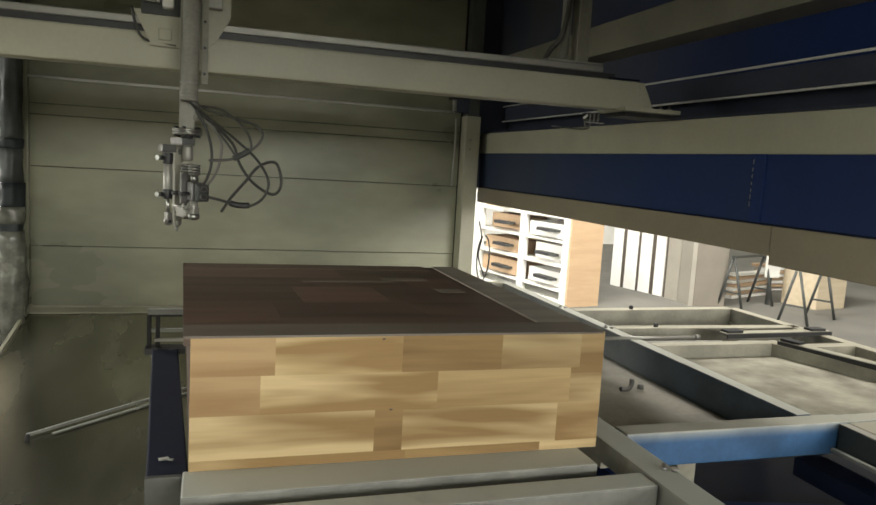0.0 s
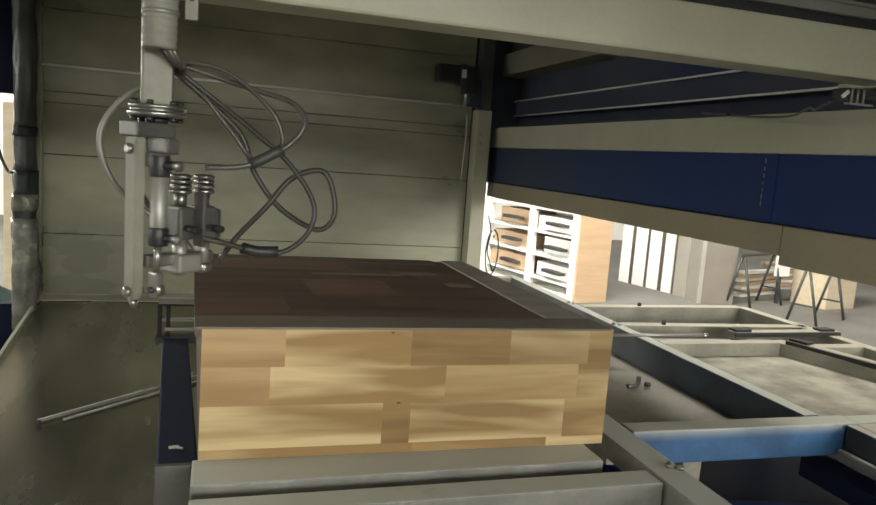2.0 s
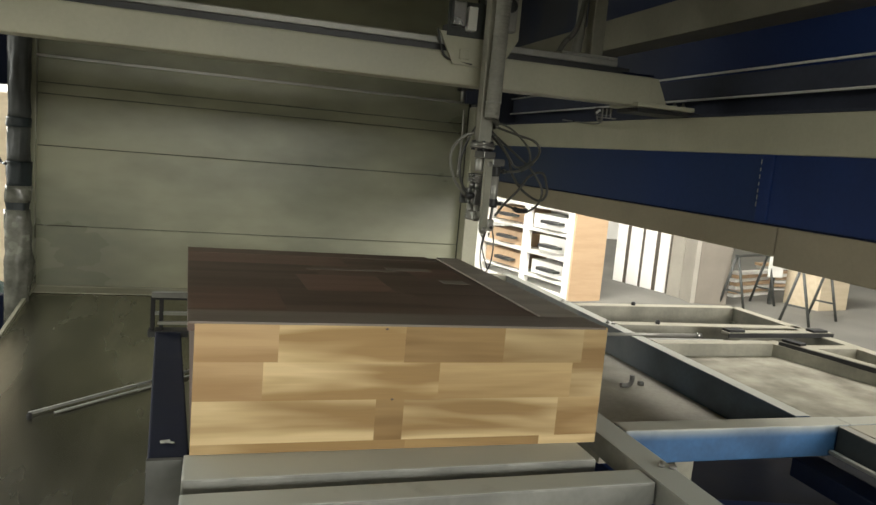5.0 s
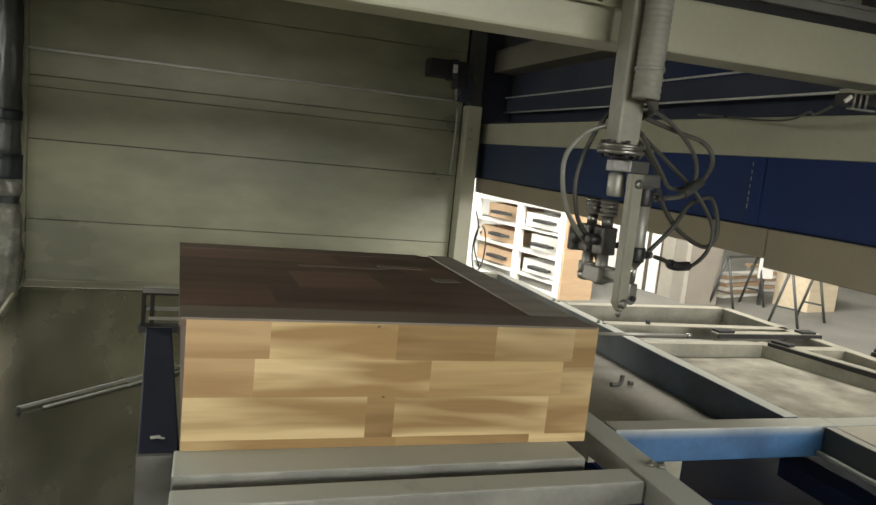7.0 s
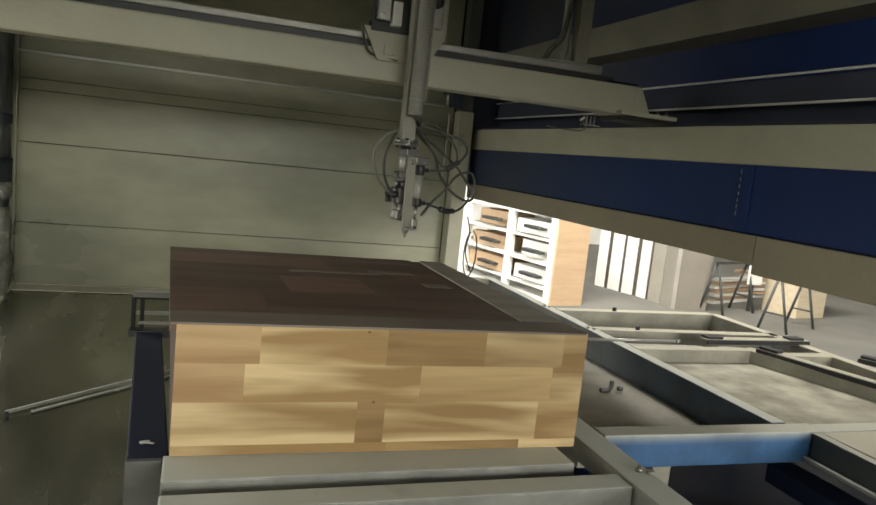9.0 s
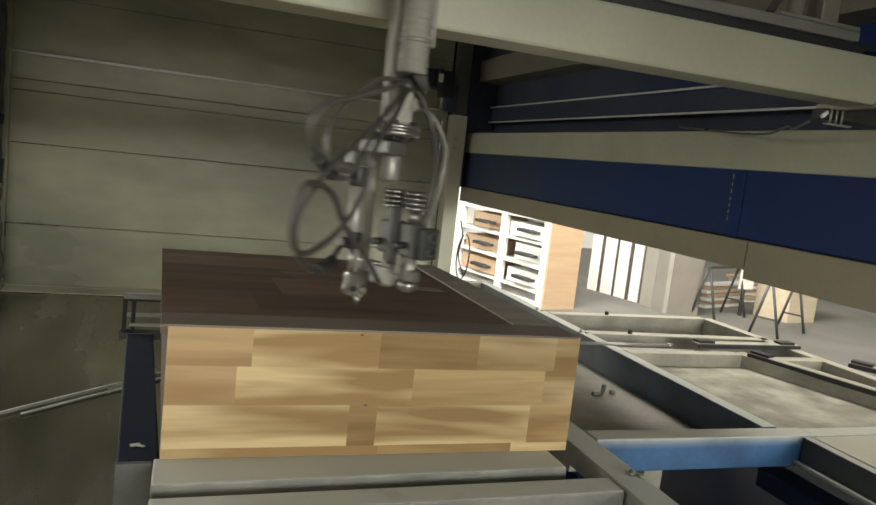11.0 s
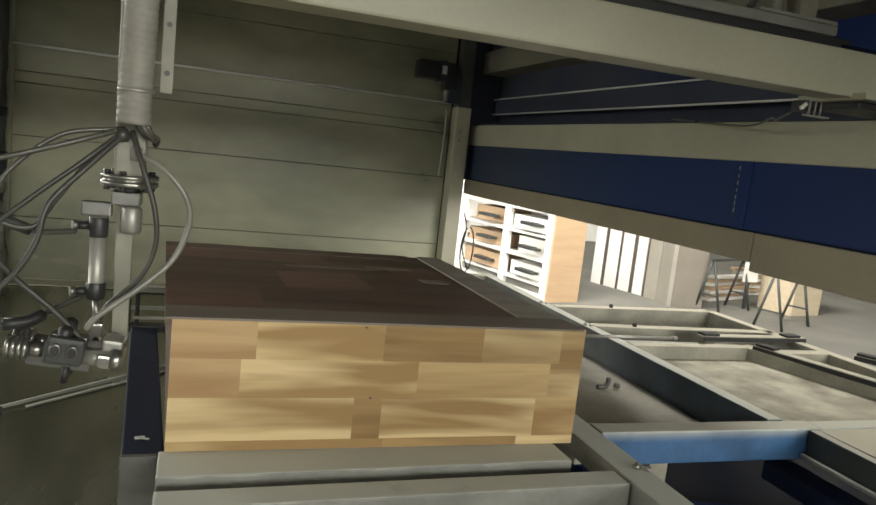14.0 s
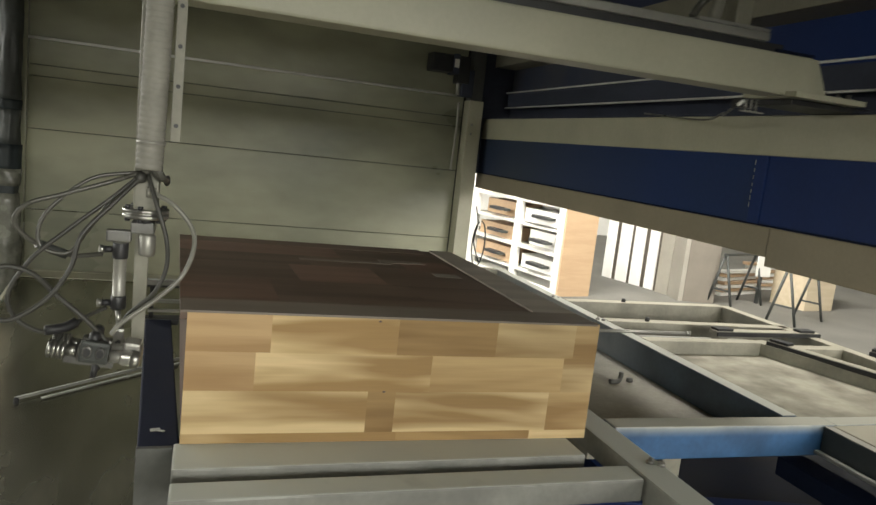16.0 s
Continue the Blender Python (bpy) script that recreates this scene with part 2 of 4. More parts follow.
M_GAP = mat("brown_gap_shade", (0.10, 0.085, 0.065), 0.8, var=0.1, scale=3, fine=60, bump=0.02)
M_PALE = mat("pale_grey_laminate", (0.36, 0.335, 0.285), 0.5, var=0.08, scale=3, fine=60, bump=0.02)
M_FRAME_D = mat("dark_steel", (0.07, 0.075, 0.07), 0.55, metal=0.3, var=0.15, scale=15, fine=120, bump=0.05)
M_GREY_M = mat("cast_metal", (0.20, 0.197, 0.187), 0.36, metal=0.6, var=0.15, scale=20, fine=150, bump=0.06)
M_DUST = mat("dusty_board", (0.47, 0.445, 0.355), 0.85, var=0.18, scale=8, fine=40, bump=0.25, second=(0.22, 0.205, 0.155))


# ---------------------------------------------------------------- mesh helpers
def mesh_of(bm, name):
    me = bpy.data.meshes.new(name)
    bmesh.ops.recalc_face_normals(bm, faces=bm.faces[:])
    bm.to_mesh(me)
    bm.free()
    return me


def part(name, bm, material, parent=None, label=""):
    """Links a bmesh as one mesh object, under a thing or a part."""
    me = mesh_of(bm, name)
    me.materials.append(material)
    ob = new(name, me)
    if parent:
        ob.parent = parent
    if label:
        ob["label"] = label
    return ob


def thing(name, m, label, category, group="", kind=""):
    ob = new(name)
    ob.matrix_world = m
    return tagged(ob, label, category, group, kind)


def box(bm, x0, x1, y0, y1, z0, z1, bevel=0.0, m=None):
    r = bmesh.ops.create_cube(bm, size=1)
    vs = r["verts"]
    for v in vs:
        v.co = Vector(((x0 + x1) / 2 + v.co.x * (x1 - x0), (y0 + y1) / 2 + v.co.y * (y1 - y0), (z0 + z1) / 2 + v.co.z * (z1 - z0)))
    if bevel:
        es = list({e for v in vs for e in v.link_edges})
        r2 = bmesh.ops.bevel(bm, geom=es, offset=bevel, segments=2, affect="EDGES", profile=0.6)
        vs = list({v for f in r2["faces"] for v in f.verts} | {v for v in vs if v.is_valid})
    if m is not None:
        bmesh.ops.transform(bm, matrix=m, verts=vs)
    return bm


def bx(x0, x1, y0, y1, z0, z1, bevel=0.003, m=None):
    return box(bmesh.new(), x0, x1, y0, y1, z0, z1, bevel, m)


def lathe(bm, profile, m=None, seg=20):
    """Turns (radius, z) pairs round z."""
    rings = []
    for r, z in profile:
        rings.append([bm.verts.new((r * math.cos(2 * math.pi * i / seg), r * math.sin(2 * math.pi * i / seg), z)) for i in range(seg)])
    for a, b in zip(rings, rings[1:]):
        for i in range(seg):
            f = bm.faces.new((a[i], a[(i + 1) % seg], b[(i + 1) % seg], b[i]))
            f.smooth = True
    bm.faces.new(rings[0][::-1])
    bm.faces.new(rings[-1])
    if m is not None:
        bmesh.ops.transform(bm, matrix=m, verts=[v for r in rings for v in r])
    return bm


def tube(bm, pts, r, seg=8, steps=6):
    """A round hose along a smooth curve through pts."""
    P = [Vector(p) for p in pts]
    Q = [P[0] * 2 - P[1]] + P + [P[-1] * 2 - P[-2]]
    line = []
    for i in range(1, len(Q) - 2):
        for k in range(steps):
            t = k / steps
            a, b, c, d = Q[i - 1], Q[i], Q[i + 1], Q[i + 2]
            line.append(0.5 * ((2 * b) + (c - a) * t + (2 * a - 5 * b + 4 * c - d) * t * t + (3 * b - a - 3 * c + d) * t ** 3))
    line.append(P[-1])
    rings, up = [], Vector((0.31, 0.52, 0.79))
    for i, p in enumerate(line):
        d = (line[min(i + 1, len(line) - 1)] - line[max(i - 1, 0)]).normalized()
        u = d.cross(up).normalized()
        w = d.cross(u)
        up = u.cross(d)
        rings.append([bm.verts.new(p + r * (u * math.cos(2 * math.pi * k / seg) + w * math.sin(2 * math.pi * k / seg))) for k in range(seg)])
    for a, b in zip(rings, rings[1:]):
        for k in range(seg):
            f = bm.faces.new((a[k], a[(k + 1) % seg], b[(k + 1) % seg], b[k]))
            f.smooth = True
    bm.faces.new(rings[0][::-1])
    bm.faces.new(rings[-1])
    return bm


def rod(p, q, r, seg=10):
    return tube(bmesh.new(), (p, q), r, seg, 1)


def bar(bm, p, q, w, h, bevel=0.002):
    """A rectangular tube from p to q: w across, h high."""
    p, q = Vector(p), Vector(q)
    d = q - p
    m = Matrix.Translation((p + q) / 2) @ d.to_track_quat("X", "Z").to_matrix().to_4x4()
    return box(bm, -d.length / 2, d.length / 2, -w / 2, w / 2, -h / 2, h / 2, bevel, m)


def prism(bm, pts, z0, z1):
    """Extrudes the outline pts (x, y) from z0 to z1."""
    a = [bm.verts.new((x, y, z0)) for x, y in pts]
    b = [bm.verts.new((x, y, z1)) for x, y in pts]
    k = len(pts)
    bm.faces.new(a[::-1])
    bm.faces.new(b)
    for i in range(k):
        bm.faces.new((a[i], a[(i + 1) % k], b[(i + 1) % k], b[i]))
    return bm


def structure(name, label, category):
    return thing(name, Matrix(), label, category, kind="structure")


# ---------------------------------------------------------------- the hall
def hall():
    g = part("ground", prism(bmesh.new(), [(-60, -60), (60, -60), (60, 60), (-60, 60)], -0.2, 0.0), M_CONCRETE)
    tagged(g, "worn pale concrete workshop floor with dust", "floor", kind="structure")
    # walls and ceiling are added to close the hall and bounce the light
    for name, a in (("wall_north", (-6.2, 14, 14.0, 14.2, 0, 6)), ("wall_east", (14, 14.2, -8, 14.2, 0, 6)),
                    ("wall_west", (-6.2, -6.0, -8, 14.2, 0, 6)), ("wall_south", (-6.2, 14.2, -8.2, -8.0, 0, 6))):
        w = part(name, bx(*a, 0), M_WHITE)
        tagged(w, "pale wall added to close the workshop hall", "wall", kind="structure")
    c = part("ceiling", bx(-6.2, 14.2, -8.2, 14.2, 6.0, 6.15, 0), M_GREY)
    tagged(c, "unseen grey sheet roof added to close the hall", "ceiling", kind="structure")


# ---------------------------------------------------------------- the spray booth
WY = 3.547
XL, XR = -0.757, 1.21


def back_wall():
    w = structure("wall_back", "cream sheet-metal back wall of the spray booth", "wall")
    part("backing", bx(XL, XR + 0.08, WY + 0.012, WY + 0.06, 0.0, 2.6, 0), M_RUBBER, w)
    seams = [0.06, 0.42, 0.783, 1.057, 1.408, 1.632, 1.68, 2.03, 2.32, 2.6]
    for a, b in zip(seams, seams[1:]):
        part("panel", bx(XL, XR, WY, WY + 0.012, a + 0.0014, b - 0.0014, 0.002), M_WALL, w)
    part("ledge", bx(XL, 1.2, WY - 0.02, WY, 0.775, 0.787, 0.002), M_CREAM, w)
    part("pipe", rod((XL, WY - 0.02, 1.79), (1.2, WY - 0.02, 1.783), 0.006), M_WHITE, w, "thin bright air pipe")
    part("conduit", tube(bmesh.new(), ((1.176, WY - 0.03, 1.75), (1.178, WY - 0.03, 1.6), (1.170, WY - 0.03, 1.41)), 0.006), M_ALU, w)
    # flashing at the left edge
    part("edge_strip", bx(XL - 0.03, XL, WY - 0.03, WY + 0.05, 0.7, 2.6), M_WALL, w)
    p = structure("corner_post", "cream painted square steel corner post", "post")
    part("post", bx(1.213, 1.287, WY - 0.09, WY - 0.001, 0.0, 1.765, 0.004), M_CREAM, p)
    part("mount_plate", bx(XR + 0.01, XR + 0.075, WY - 0.07, WY, 1.767, 2.45, 0.003), M_DIM, p)
    for z in (1.6, 1.645):
        part("bolt", lathe(bmesh.new(), [(0.006, 0), (0.006, 0.004), (0.003, 0.006)], pose(1.235, WY - 0.09, z, 90), 8), M_STEEL, p)


def pan_z(y):
    return 0.783 - 0.165 * (WY - y)


def pan():
    w = structure("drip_pan", "sloping wet sheet-metal drip pan", "pan")

    def sheet(x0, x1, y0, y1, dz, t=0.004):
        bm = bmesh.new()
        prism(bm, [(x0, y0), (x1, y0), (x1, y1), (x0, y1)], 0, t)
        for v in bm.verts:
            v.co.z += pan_z(v.co.y) + dz
        return bm
    part("sheet", sheet(XL, 1.36, 2.76, WY, -0.007), M_PAN, w)
    part("sheet", sheet(XL, 1.36, -0.3, 2.797, -0.0025), M_PAN, w)
    part("lip", sheet(XL, 1.2, WY - 0.09, WY - 0.001, 0.0), M_CREAM, w)
    part("rim", sheet(XL - 0.004, XL + 0.009, 0.2, WY - 0.02, 0.004, 0.016), M_CREAM, w)
    # raised strip across the pan
    bm = bmesh.new()
    bar(bm, (-0.53, 2.415, pan_z(2.415) + 0.012), (0.3, 2.915, pan_z(2.915) + 0.012), 0.008, 0.010)
    part("strip", bm, M_BAR, w)
    bm = bmesh.new()
    bar(bm, (-0.46, 2.425, pan_z(2.425) + 0.008), (0.3, 2.885, pan_z(2.885) + 0.008), 0.010, 0.006)
    part("strip", bm, M_BAR, w)
    part("knob", lathe(bmesh.new(), [(0.008, 0), (0.008, 0.016), (0.004, 0.02)], pose(-0.525, 2.405, pan_z(2.405)), 10), M_RUBBER, w)
    for x in (XL, 1.3):
        for y in (0.3, 3.4):
            part("leg", bx(x, x + 0.05, y, y + 0.05, 0, pan_z(y) - 0.012), M_BLUE_D, w)


def right_wall():
    w = structure("wall_right", "blue and cream steel side wall of the booth", "wall")
    x0, x1 = 1.325, 1.425
    part("beam", bx(x0, x1, -1.5, WY + 0.0, 1.585, 1.685, 0.004), M_CREAM, w)
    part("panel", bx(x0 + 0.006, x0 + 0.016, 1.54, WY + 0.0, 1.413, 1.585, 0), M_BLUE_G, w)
    part("panel", bx(x0 + 0.006, x0 + 0.016, -1.5, 1.497, 1.413, 1.585, 0), M_BLUE, w)
    part("joint_strip", bx(x0 + 0.001, x0 + 0.014, 1.499, 1.538, 1.413, 1.585, 0.001), M_BLUE, w)
    for k in range(7):
        part("weld_spot", bx(x0 - 0.0005, x0 + 0.004, 1.5378, 1.5395, 1.452 + 0.018 * k, 1.452 + 0.018 * k + random.uniform(0.006, 0.014), 0), M_ALU, w)
    part("panel_edge", bx(x0 + 0.003, x0 + 0.02, -1.5, WY + 0.0, 1.409, 1.414, 0), M_BLUE_D, w)
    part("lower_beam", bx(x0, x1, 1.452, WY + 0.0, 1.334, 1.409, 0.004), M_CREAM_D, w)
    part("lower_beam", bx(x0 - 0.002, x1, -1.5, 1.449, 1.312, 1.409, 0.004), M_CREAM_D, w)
    # gantry track: recess, track bar, two bright rods
    part("track_panel", bx(1.47, 1.48, -1.5, WY, 1.685, 1.80, 0), M_TRACK, w)
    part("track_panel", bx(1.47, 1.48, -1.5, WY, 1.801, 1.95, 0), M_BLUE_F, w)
    part("track_bar", bx(1.41, 1.46, -1.5, WY - 0.1, 1.752, 1.815, 0.003), M_TRACK, w)
    part("track_shelf", bx(1.33, 1.47, -1.5, WY - 0.1, 1.686, 1.692, 0.001), M_TRACK, w)
    part("guide_rod", rod((1.4, -1.5, 1.822), (1.4, WY - 0.1, 1.822), 0.0036), M_WHITE, w)
    part("guide_rod", rod((1.4, -1.5, 1.748), (1.4, WY - 0.1, 1.748), 0.0036), M_WHITE, w)
    part("upper_beam", bx(1.36, 1.48, -1.5, WY + 0.0, 1.95, 2.06, 0.004), M_BEAM_D, w)
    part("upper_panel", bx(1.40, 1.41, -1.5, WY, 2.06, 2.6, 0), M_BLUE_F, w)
    part("post", bx(1.33, 1.43, -0.7, -0.6, 0, 1.31, 0.004), M_CREAM, w)
    part("corner_stud", bx(1.285, 1.56, WY + 0.002, WY + 0.06, 1.405, 2.6, 0.003), M_TRACK, w)


def booth_shell():
    # roof and front header are out of view, added to shade the upper booth
    r = part("booth_roof", bx(-1.6, 1.5, -0.55, WY + 0.06, 2.6, 2.66, 0), M_WALL)
    tagged(r, "unseen sheet roof added to shade the booth", "roof", kind="structure")
    f = part("front_header", bx(-1.6, 1.5, -0.6, -0.55, 2.01, 2.66, 0), M_WALL)
    tagged(f, "unseen header added to shade the booth's back wall", "wall", kind="structure")
    l = structure("wall_left", "dark sheet side wall of the booth with an opening", "wall")
    # this header is unseen too, added to limit what enters from the left
    part("header", bx(-1.62, -1.6, -0.55, WY, 2.0, 2.6, 0), M_WALL, l)
    part("return", bx(-1.6, -0.865, WY - 0.01, WY + 0.04, 1.655, 2.6, 0), M_BLUE_D, l)
    part("kerb", bx(-1.6, -0.79, WY - 0.01, WY + 0.04, 0, 0.735, 0), M_BLUE_D, l)
    part("track", bx(-1.50, -1.40, -0.55, WY - 0.02, 1.585, 1.685, 0.003), M_CREAM, l)
    part("front_post", bx(-1.62, -1.5, -0.58, -0.46, 0, 2.6, 0.004), M_CREAM, l)
    part("back_post", bx(-1.62, -1.5, WY - 0.14, WY - 0.02, 0, 2.6, 0.004), M_CREAM, l)
    part("post", bx(-0.84, -0.79, WY - 0.1, WY + 0.04, 0.0, 2.6, 0.004), M_BLUE_D, l)


def film_curtain():
    """Plastic film bunched round the left post."""
    t = thing("plastic_film", pose(-0.787, WY - 0.17, 0.62), "crinkled grey plastic film wrapped round a post", "plastic film")
    for z0, z1, rad, mt in ((0.0, 0.52, 0.050, M_FILM), (0.50, 0.56, 0.044, M_TEAL), (0.55, 0.62, 0.047, M_FILM), (0.61, 0.72, 0.045, M_TEAL), (0.71, 0.87, 0.041, M_WRAP), (0.86, 0.90, 0.045, M_TEAL), (0.89, 1.95, 0.041, M_WRAP)):
        bm = bmesh.new()
        n, rings = 26, []
        ks = max(4, int((z1 - z0) / 0.035))
        for k in range(ks + 1):
            z = z0 + (z1 - z0) * k / ks
            ring = []
            for i in range(n):
                a = 2 * math.pi * i / n
                f = 1 + 0.28 * noise.noise((2.2 * math.cos(a), 2.2 * math.sin(a), z * 9)) + 0.1 * noise.noise((7 * math.cos(a), 7 * math.sin(a), z * 25))
                ring.append(bm.verts.new((rad * f * math.cos(a), rad * f * math.sin(a), z)))
            rings.append(ring)
        for a, b in zip(rings, rings[1:]):
            for i in range(n):
                bm.faces.new((a[i], a[(i + 1) % n], b[(i + 1) % n], b[i])).smooth = True
        bm.faces.new(rings[0][::-1])
        bm.faces.new(rings[-1])
        part("wrap", bm, mt, t)
    part("cord", tube(bmesh.new(), ((-0.12, 0.02, 1.05), (-0.10, 0, 0.82), (-0.06, -0.03, 0.72), (-0.03, -0.07, 0.71)), 0.006), M_BLACK, t)


def outside_left():
    t = thing("timber_board", pose(-1.80, 7.0, 0), "tall pale timber board leaning by a wall", "board")
    part("plank", bx(0, 0.16, 0, 0.04, 0, 1.72), M_PLY_P, t)
    part("cleat", bx(0.165, 0.21, 0, 0.05, 0, 1.25), M_PLY, t)
    t = thing("green_sack", pose(-1.12, 4.0, 0), "dark green crumpled sack on the floor", "sack")
    bm = bmesh.new()
    bmesh.ops.create_icosphere(bm, subdivisions=3, radius=1)
    for v in bm.verts:
        k = 1 + 0.25 * noise.noise(v.co * 2.5)
        v.co = Vector((v.co.x * 0.3 * k, v.co.y * 0.25 * k, 0.36 + v.co.z * 0.36 * k))
        v.co.z = max(0, v.co.z)
    part("sack", bm, mat("green_cloth", (0.03, 0.07, 0.06), 0.7, var=0.2, scale=8), t)


def track_motor():
    t = thing("track_motor", pose(1.09, WY - 0.1, 1.925), "black servo motor on the gantry track", "motor")
    part("body", bx(-0.11, 0.0, -0.045, 0.045, -0.045, 0.04, 0.008), M_BLACK, t)
    part("flange", bx(0.0, 0.03, -0.05, 0.05, -0.05, 0.045, 0.004), M_TRACK, t)
    part("gearbox", bx(0.03, 0.09, -0.04, 0.04, -0.09, 0.04, 0.006), M_BLACK, t)
    for y in (-0.03, 0.0):
        part("label_bar", bx(0.003, 0.014, -0.053, -0.05, -0.02 + y * 0, 0.02, 0, pose(0.012 + y * 0.4, 0, 0)), M_WHITE, t)
    part("bracket", bx(0.06, 0.118, -0.03, 0.02, -0.15, -0.02, 0.003), M_TRACK, t)
    part("shaft", rod((0.05, 0, -0.05), (0.05, 0, -0.15), 0.012), M_STEEL, t)


# ---------------------------------------------------------------- the work table
T = 0.95


def table():
    t = thing("worktable", pose(0, 0, 0), "blue square-tube steel spray table grey with overspray", "table")

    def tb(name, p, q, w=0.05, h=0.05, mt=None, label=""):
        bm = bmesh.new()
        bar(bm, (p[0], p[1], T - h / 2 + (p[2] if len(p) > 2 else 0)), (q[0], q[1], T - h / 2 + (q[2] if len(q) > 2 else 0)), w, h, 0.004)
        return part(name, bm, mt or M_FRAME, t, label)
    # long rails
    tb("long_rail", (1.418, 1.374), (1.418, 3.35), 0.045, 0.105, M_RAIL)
    tb("left_rail", (-0.060, 1.282, -0.004), (-0.118, 2.19, -0.004), 0.07, 0.09, M_RAIL_SHADE)
    part("end_cap", bx(-0.096, -0.036, 1.268, 1.2805, T - 0.26, T - 0.002, 0.002), M_CAP, t)
    # cross rails in front of and below the cabinet
    tb("cross_rail", (-0.035, 1.2345, -0.0006), (0.735, 1.240, -0.0006), 0.104, 0.04, M_BAR)
    tb("cross_rail", (-0.035, 1.1155, -0.005), (0.806, 1.119, -0.005), 0.06, 0.045, M_BAR)
    tb("near_rail", (0.846, 1.55, -0.001), (0.842, 0.70, -0.001), 0.068, 0.05, M_BAR)
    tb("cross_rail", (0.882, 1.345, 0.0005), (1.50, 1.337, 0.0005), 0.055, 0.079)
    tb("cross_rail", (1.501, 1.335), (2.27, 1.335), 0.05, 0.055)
    tb("near_rail", (1.472, 1.306, -0.001), (1.45, 0.4, -0.001), 0.028, 0.07, M_NEAR)
    tb("near_rail", (1.446, 1.306, -0.06), (1.430, 0.4, -0.06), 0.014, 0.010, M_BAR)
    tb("lower_rail", (1.492, 1.42, -0.13), (1.485, 0.4, -0.13), 0.085, 0.05, M_BLUE_N)
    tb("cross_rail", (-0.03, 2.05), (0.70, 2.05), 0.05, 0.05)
    tb("cross_rail", (-0.1, 3.3), (1.394, 3.3), 0.05, 0.05, M_FRAME_G)
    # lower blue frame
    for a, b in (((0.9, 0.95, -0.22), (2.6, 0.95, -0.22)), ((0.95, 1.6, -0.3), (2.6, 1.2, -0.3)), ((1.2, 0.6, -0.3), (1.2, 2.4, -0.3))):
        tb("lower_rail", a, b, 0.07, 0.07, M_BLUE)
    for x, y in ((1.418, 3.3), (1.418, 0.0), (-0.064, 1.32), (-0.114, 2.15), (1.045, 1.345), (2.2, 1.2)):
        part("leg", bx(x - 0.025, x + 0.025, y - 0.025, y + 0.025, 0, T - 0.05, 0.003), (M_FRAME_G if x < 1.1 else M_FRAME) if x > 0 else M_BLUE_D, t)
    # bracket beyond the cabinet
    b = part("bracket", bx(-0.165, -0.154, 2.156, 2.178, T - 0.02, T + 0.092, 0.001), M_RUBBER, t, "open rectangular steel bracket")
    part("bracket_bar", bx(-0.142, -0.131, 2.16, 2.175, T - 0.02, T + 0.0915, 0.001), M_RUBBER, b)
    part("bracket_bar", bx(-0.1535, -0.06, 2.176, 2.182, T + 0.082, T + 0.0915, 0.001), M_RUBBER, b)
    part("bracket_bar", bx(-0.163, -0.06, 2.158, 2.18, T + 0.092, T + 0.108, 0.001), M_BAR, b)
    part("bracket_bar", bx(-0.163, -0.06, 2.163, 2.172, T + 0.040, T + 0.050, 0.001), M_BAR, b)
    part("bracket_bar", bx(-0.145, -0.06, 2.15, 2.162, T + 0.015, T + 0.023, 0.001), M_ALU, b)
    part("bracket_foot", bx(-0.17, -0.06, 2.14, 2.19, T - 0.02, T - 0.002, 0.002), M_BLACK, b)
    for x, y in ((0.852, 1.143), (1.405, 2.31), (1.405, 2.68)):
        q = part("bolt", lathe(bmesh.new(), [(0.008, 0), (0.008, 0.006), (0.004, 0.006), (0.004, 0.012)], pose(x, y, T), 6), M_STEEL, t)
        part("nut", lathe(bmesh.new(), [(0.008, 0.0), (0.008, 0.006)], pose(x + 0.018, y - 0.012, T), 6), M_STEEL, q)
    tr = part("tray", bx(0.88, 1.394, 1.40, 3.27, T - 0.112, T - 0.100, 0), M_TRAY, t, "dull sheet tray between the rails")
    # added sheet: stands for the blue underframe and keeps the lit floor dark
    part("deck", bx(0.60, 2.3, -0.3, 2.7, T - 0.34, T - 0.33, 0), M_BLUE_N, t, "dark blue sheet added below the rails")
    part("tray_lip", bx(0.872, 0.8795, 1.40, 3.27, T - 0.112, T - 0.08, 0), M_TRAY, tr)
    bm = bmesh.new()
    bar(bm, (1.08, 1.30, T - 0.30), (1.42, 0.55, T - 0.30), 0.10, 0.05, 0.004)
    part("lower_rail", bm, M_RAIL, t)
    bm = bmesh.new()
    for x, y, a, r in ((-0.070, 1.350, 15, 12), (-0.062, 1.346, -25, -10)):
        box(bm, -0.009, 0.009, -0.004, 0.004, 0, 0.0025, 0.0008, pose(x, y, T - 0.003, r, 0, a))
    part("tape", bm, M_BAR, t, "torn white tape scrap")


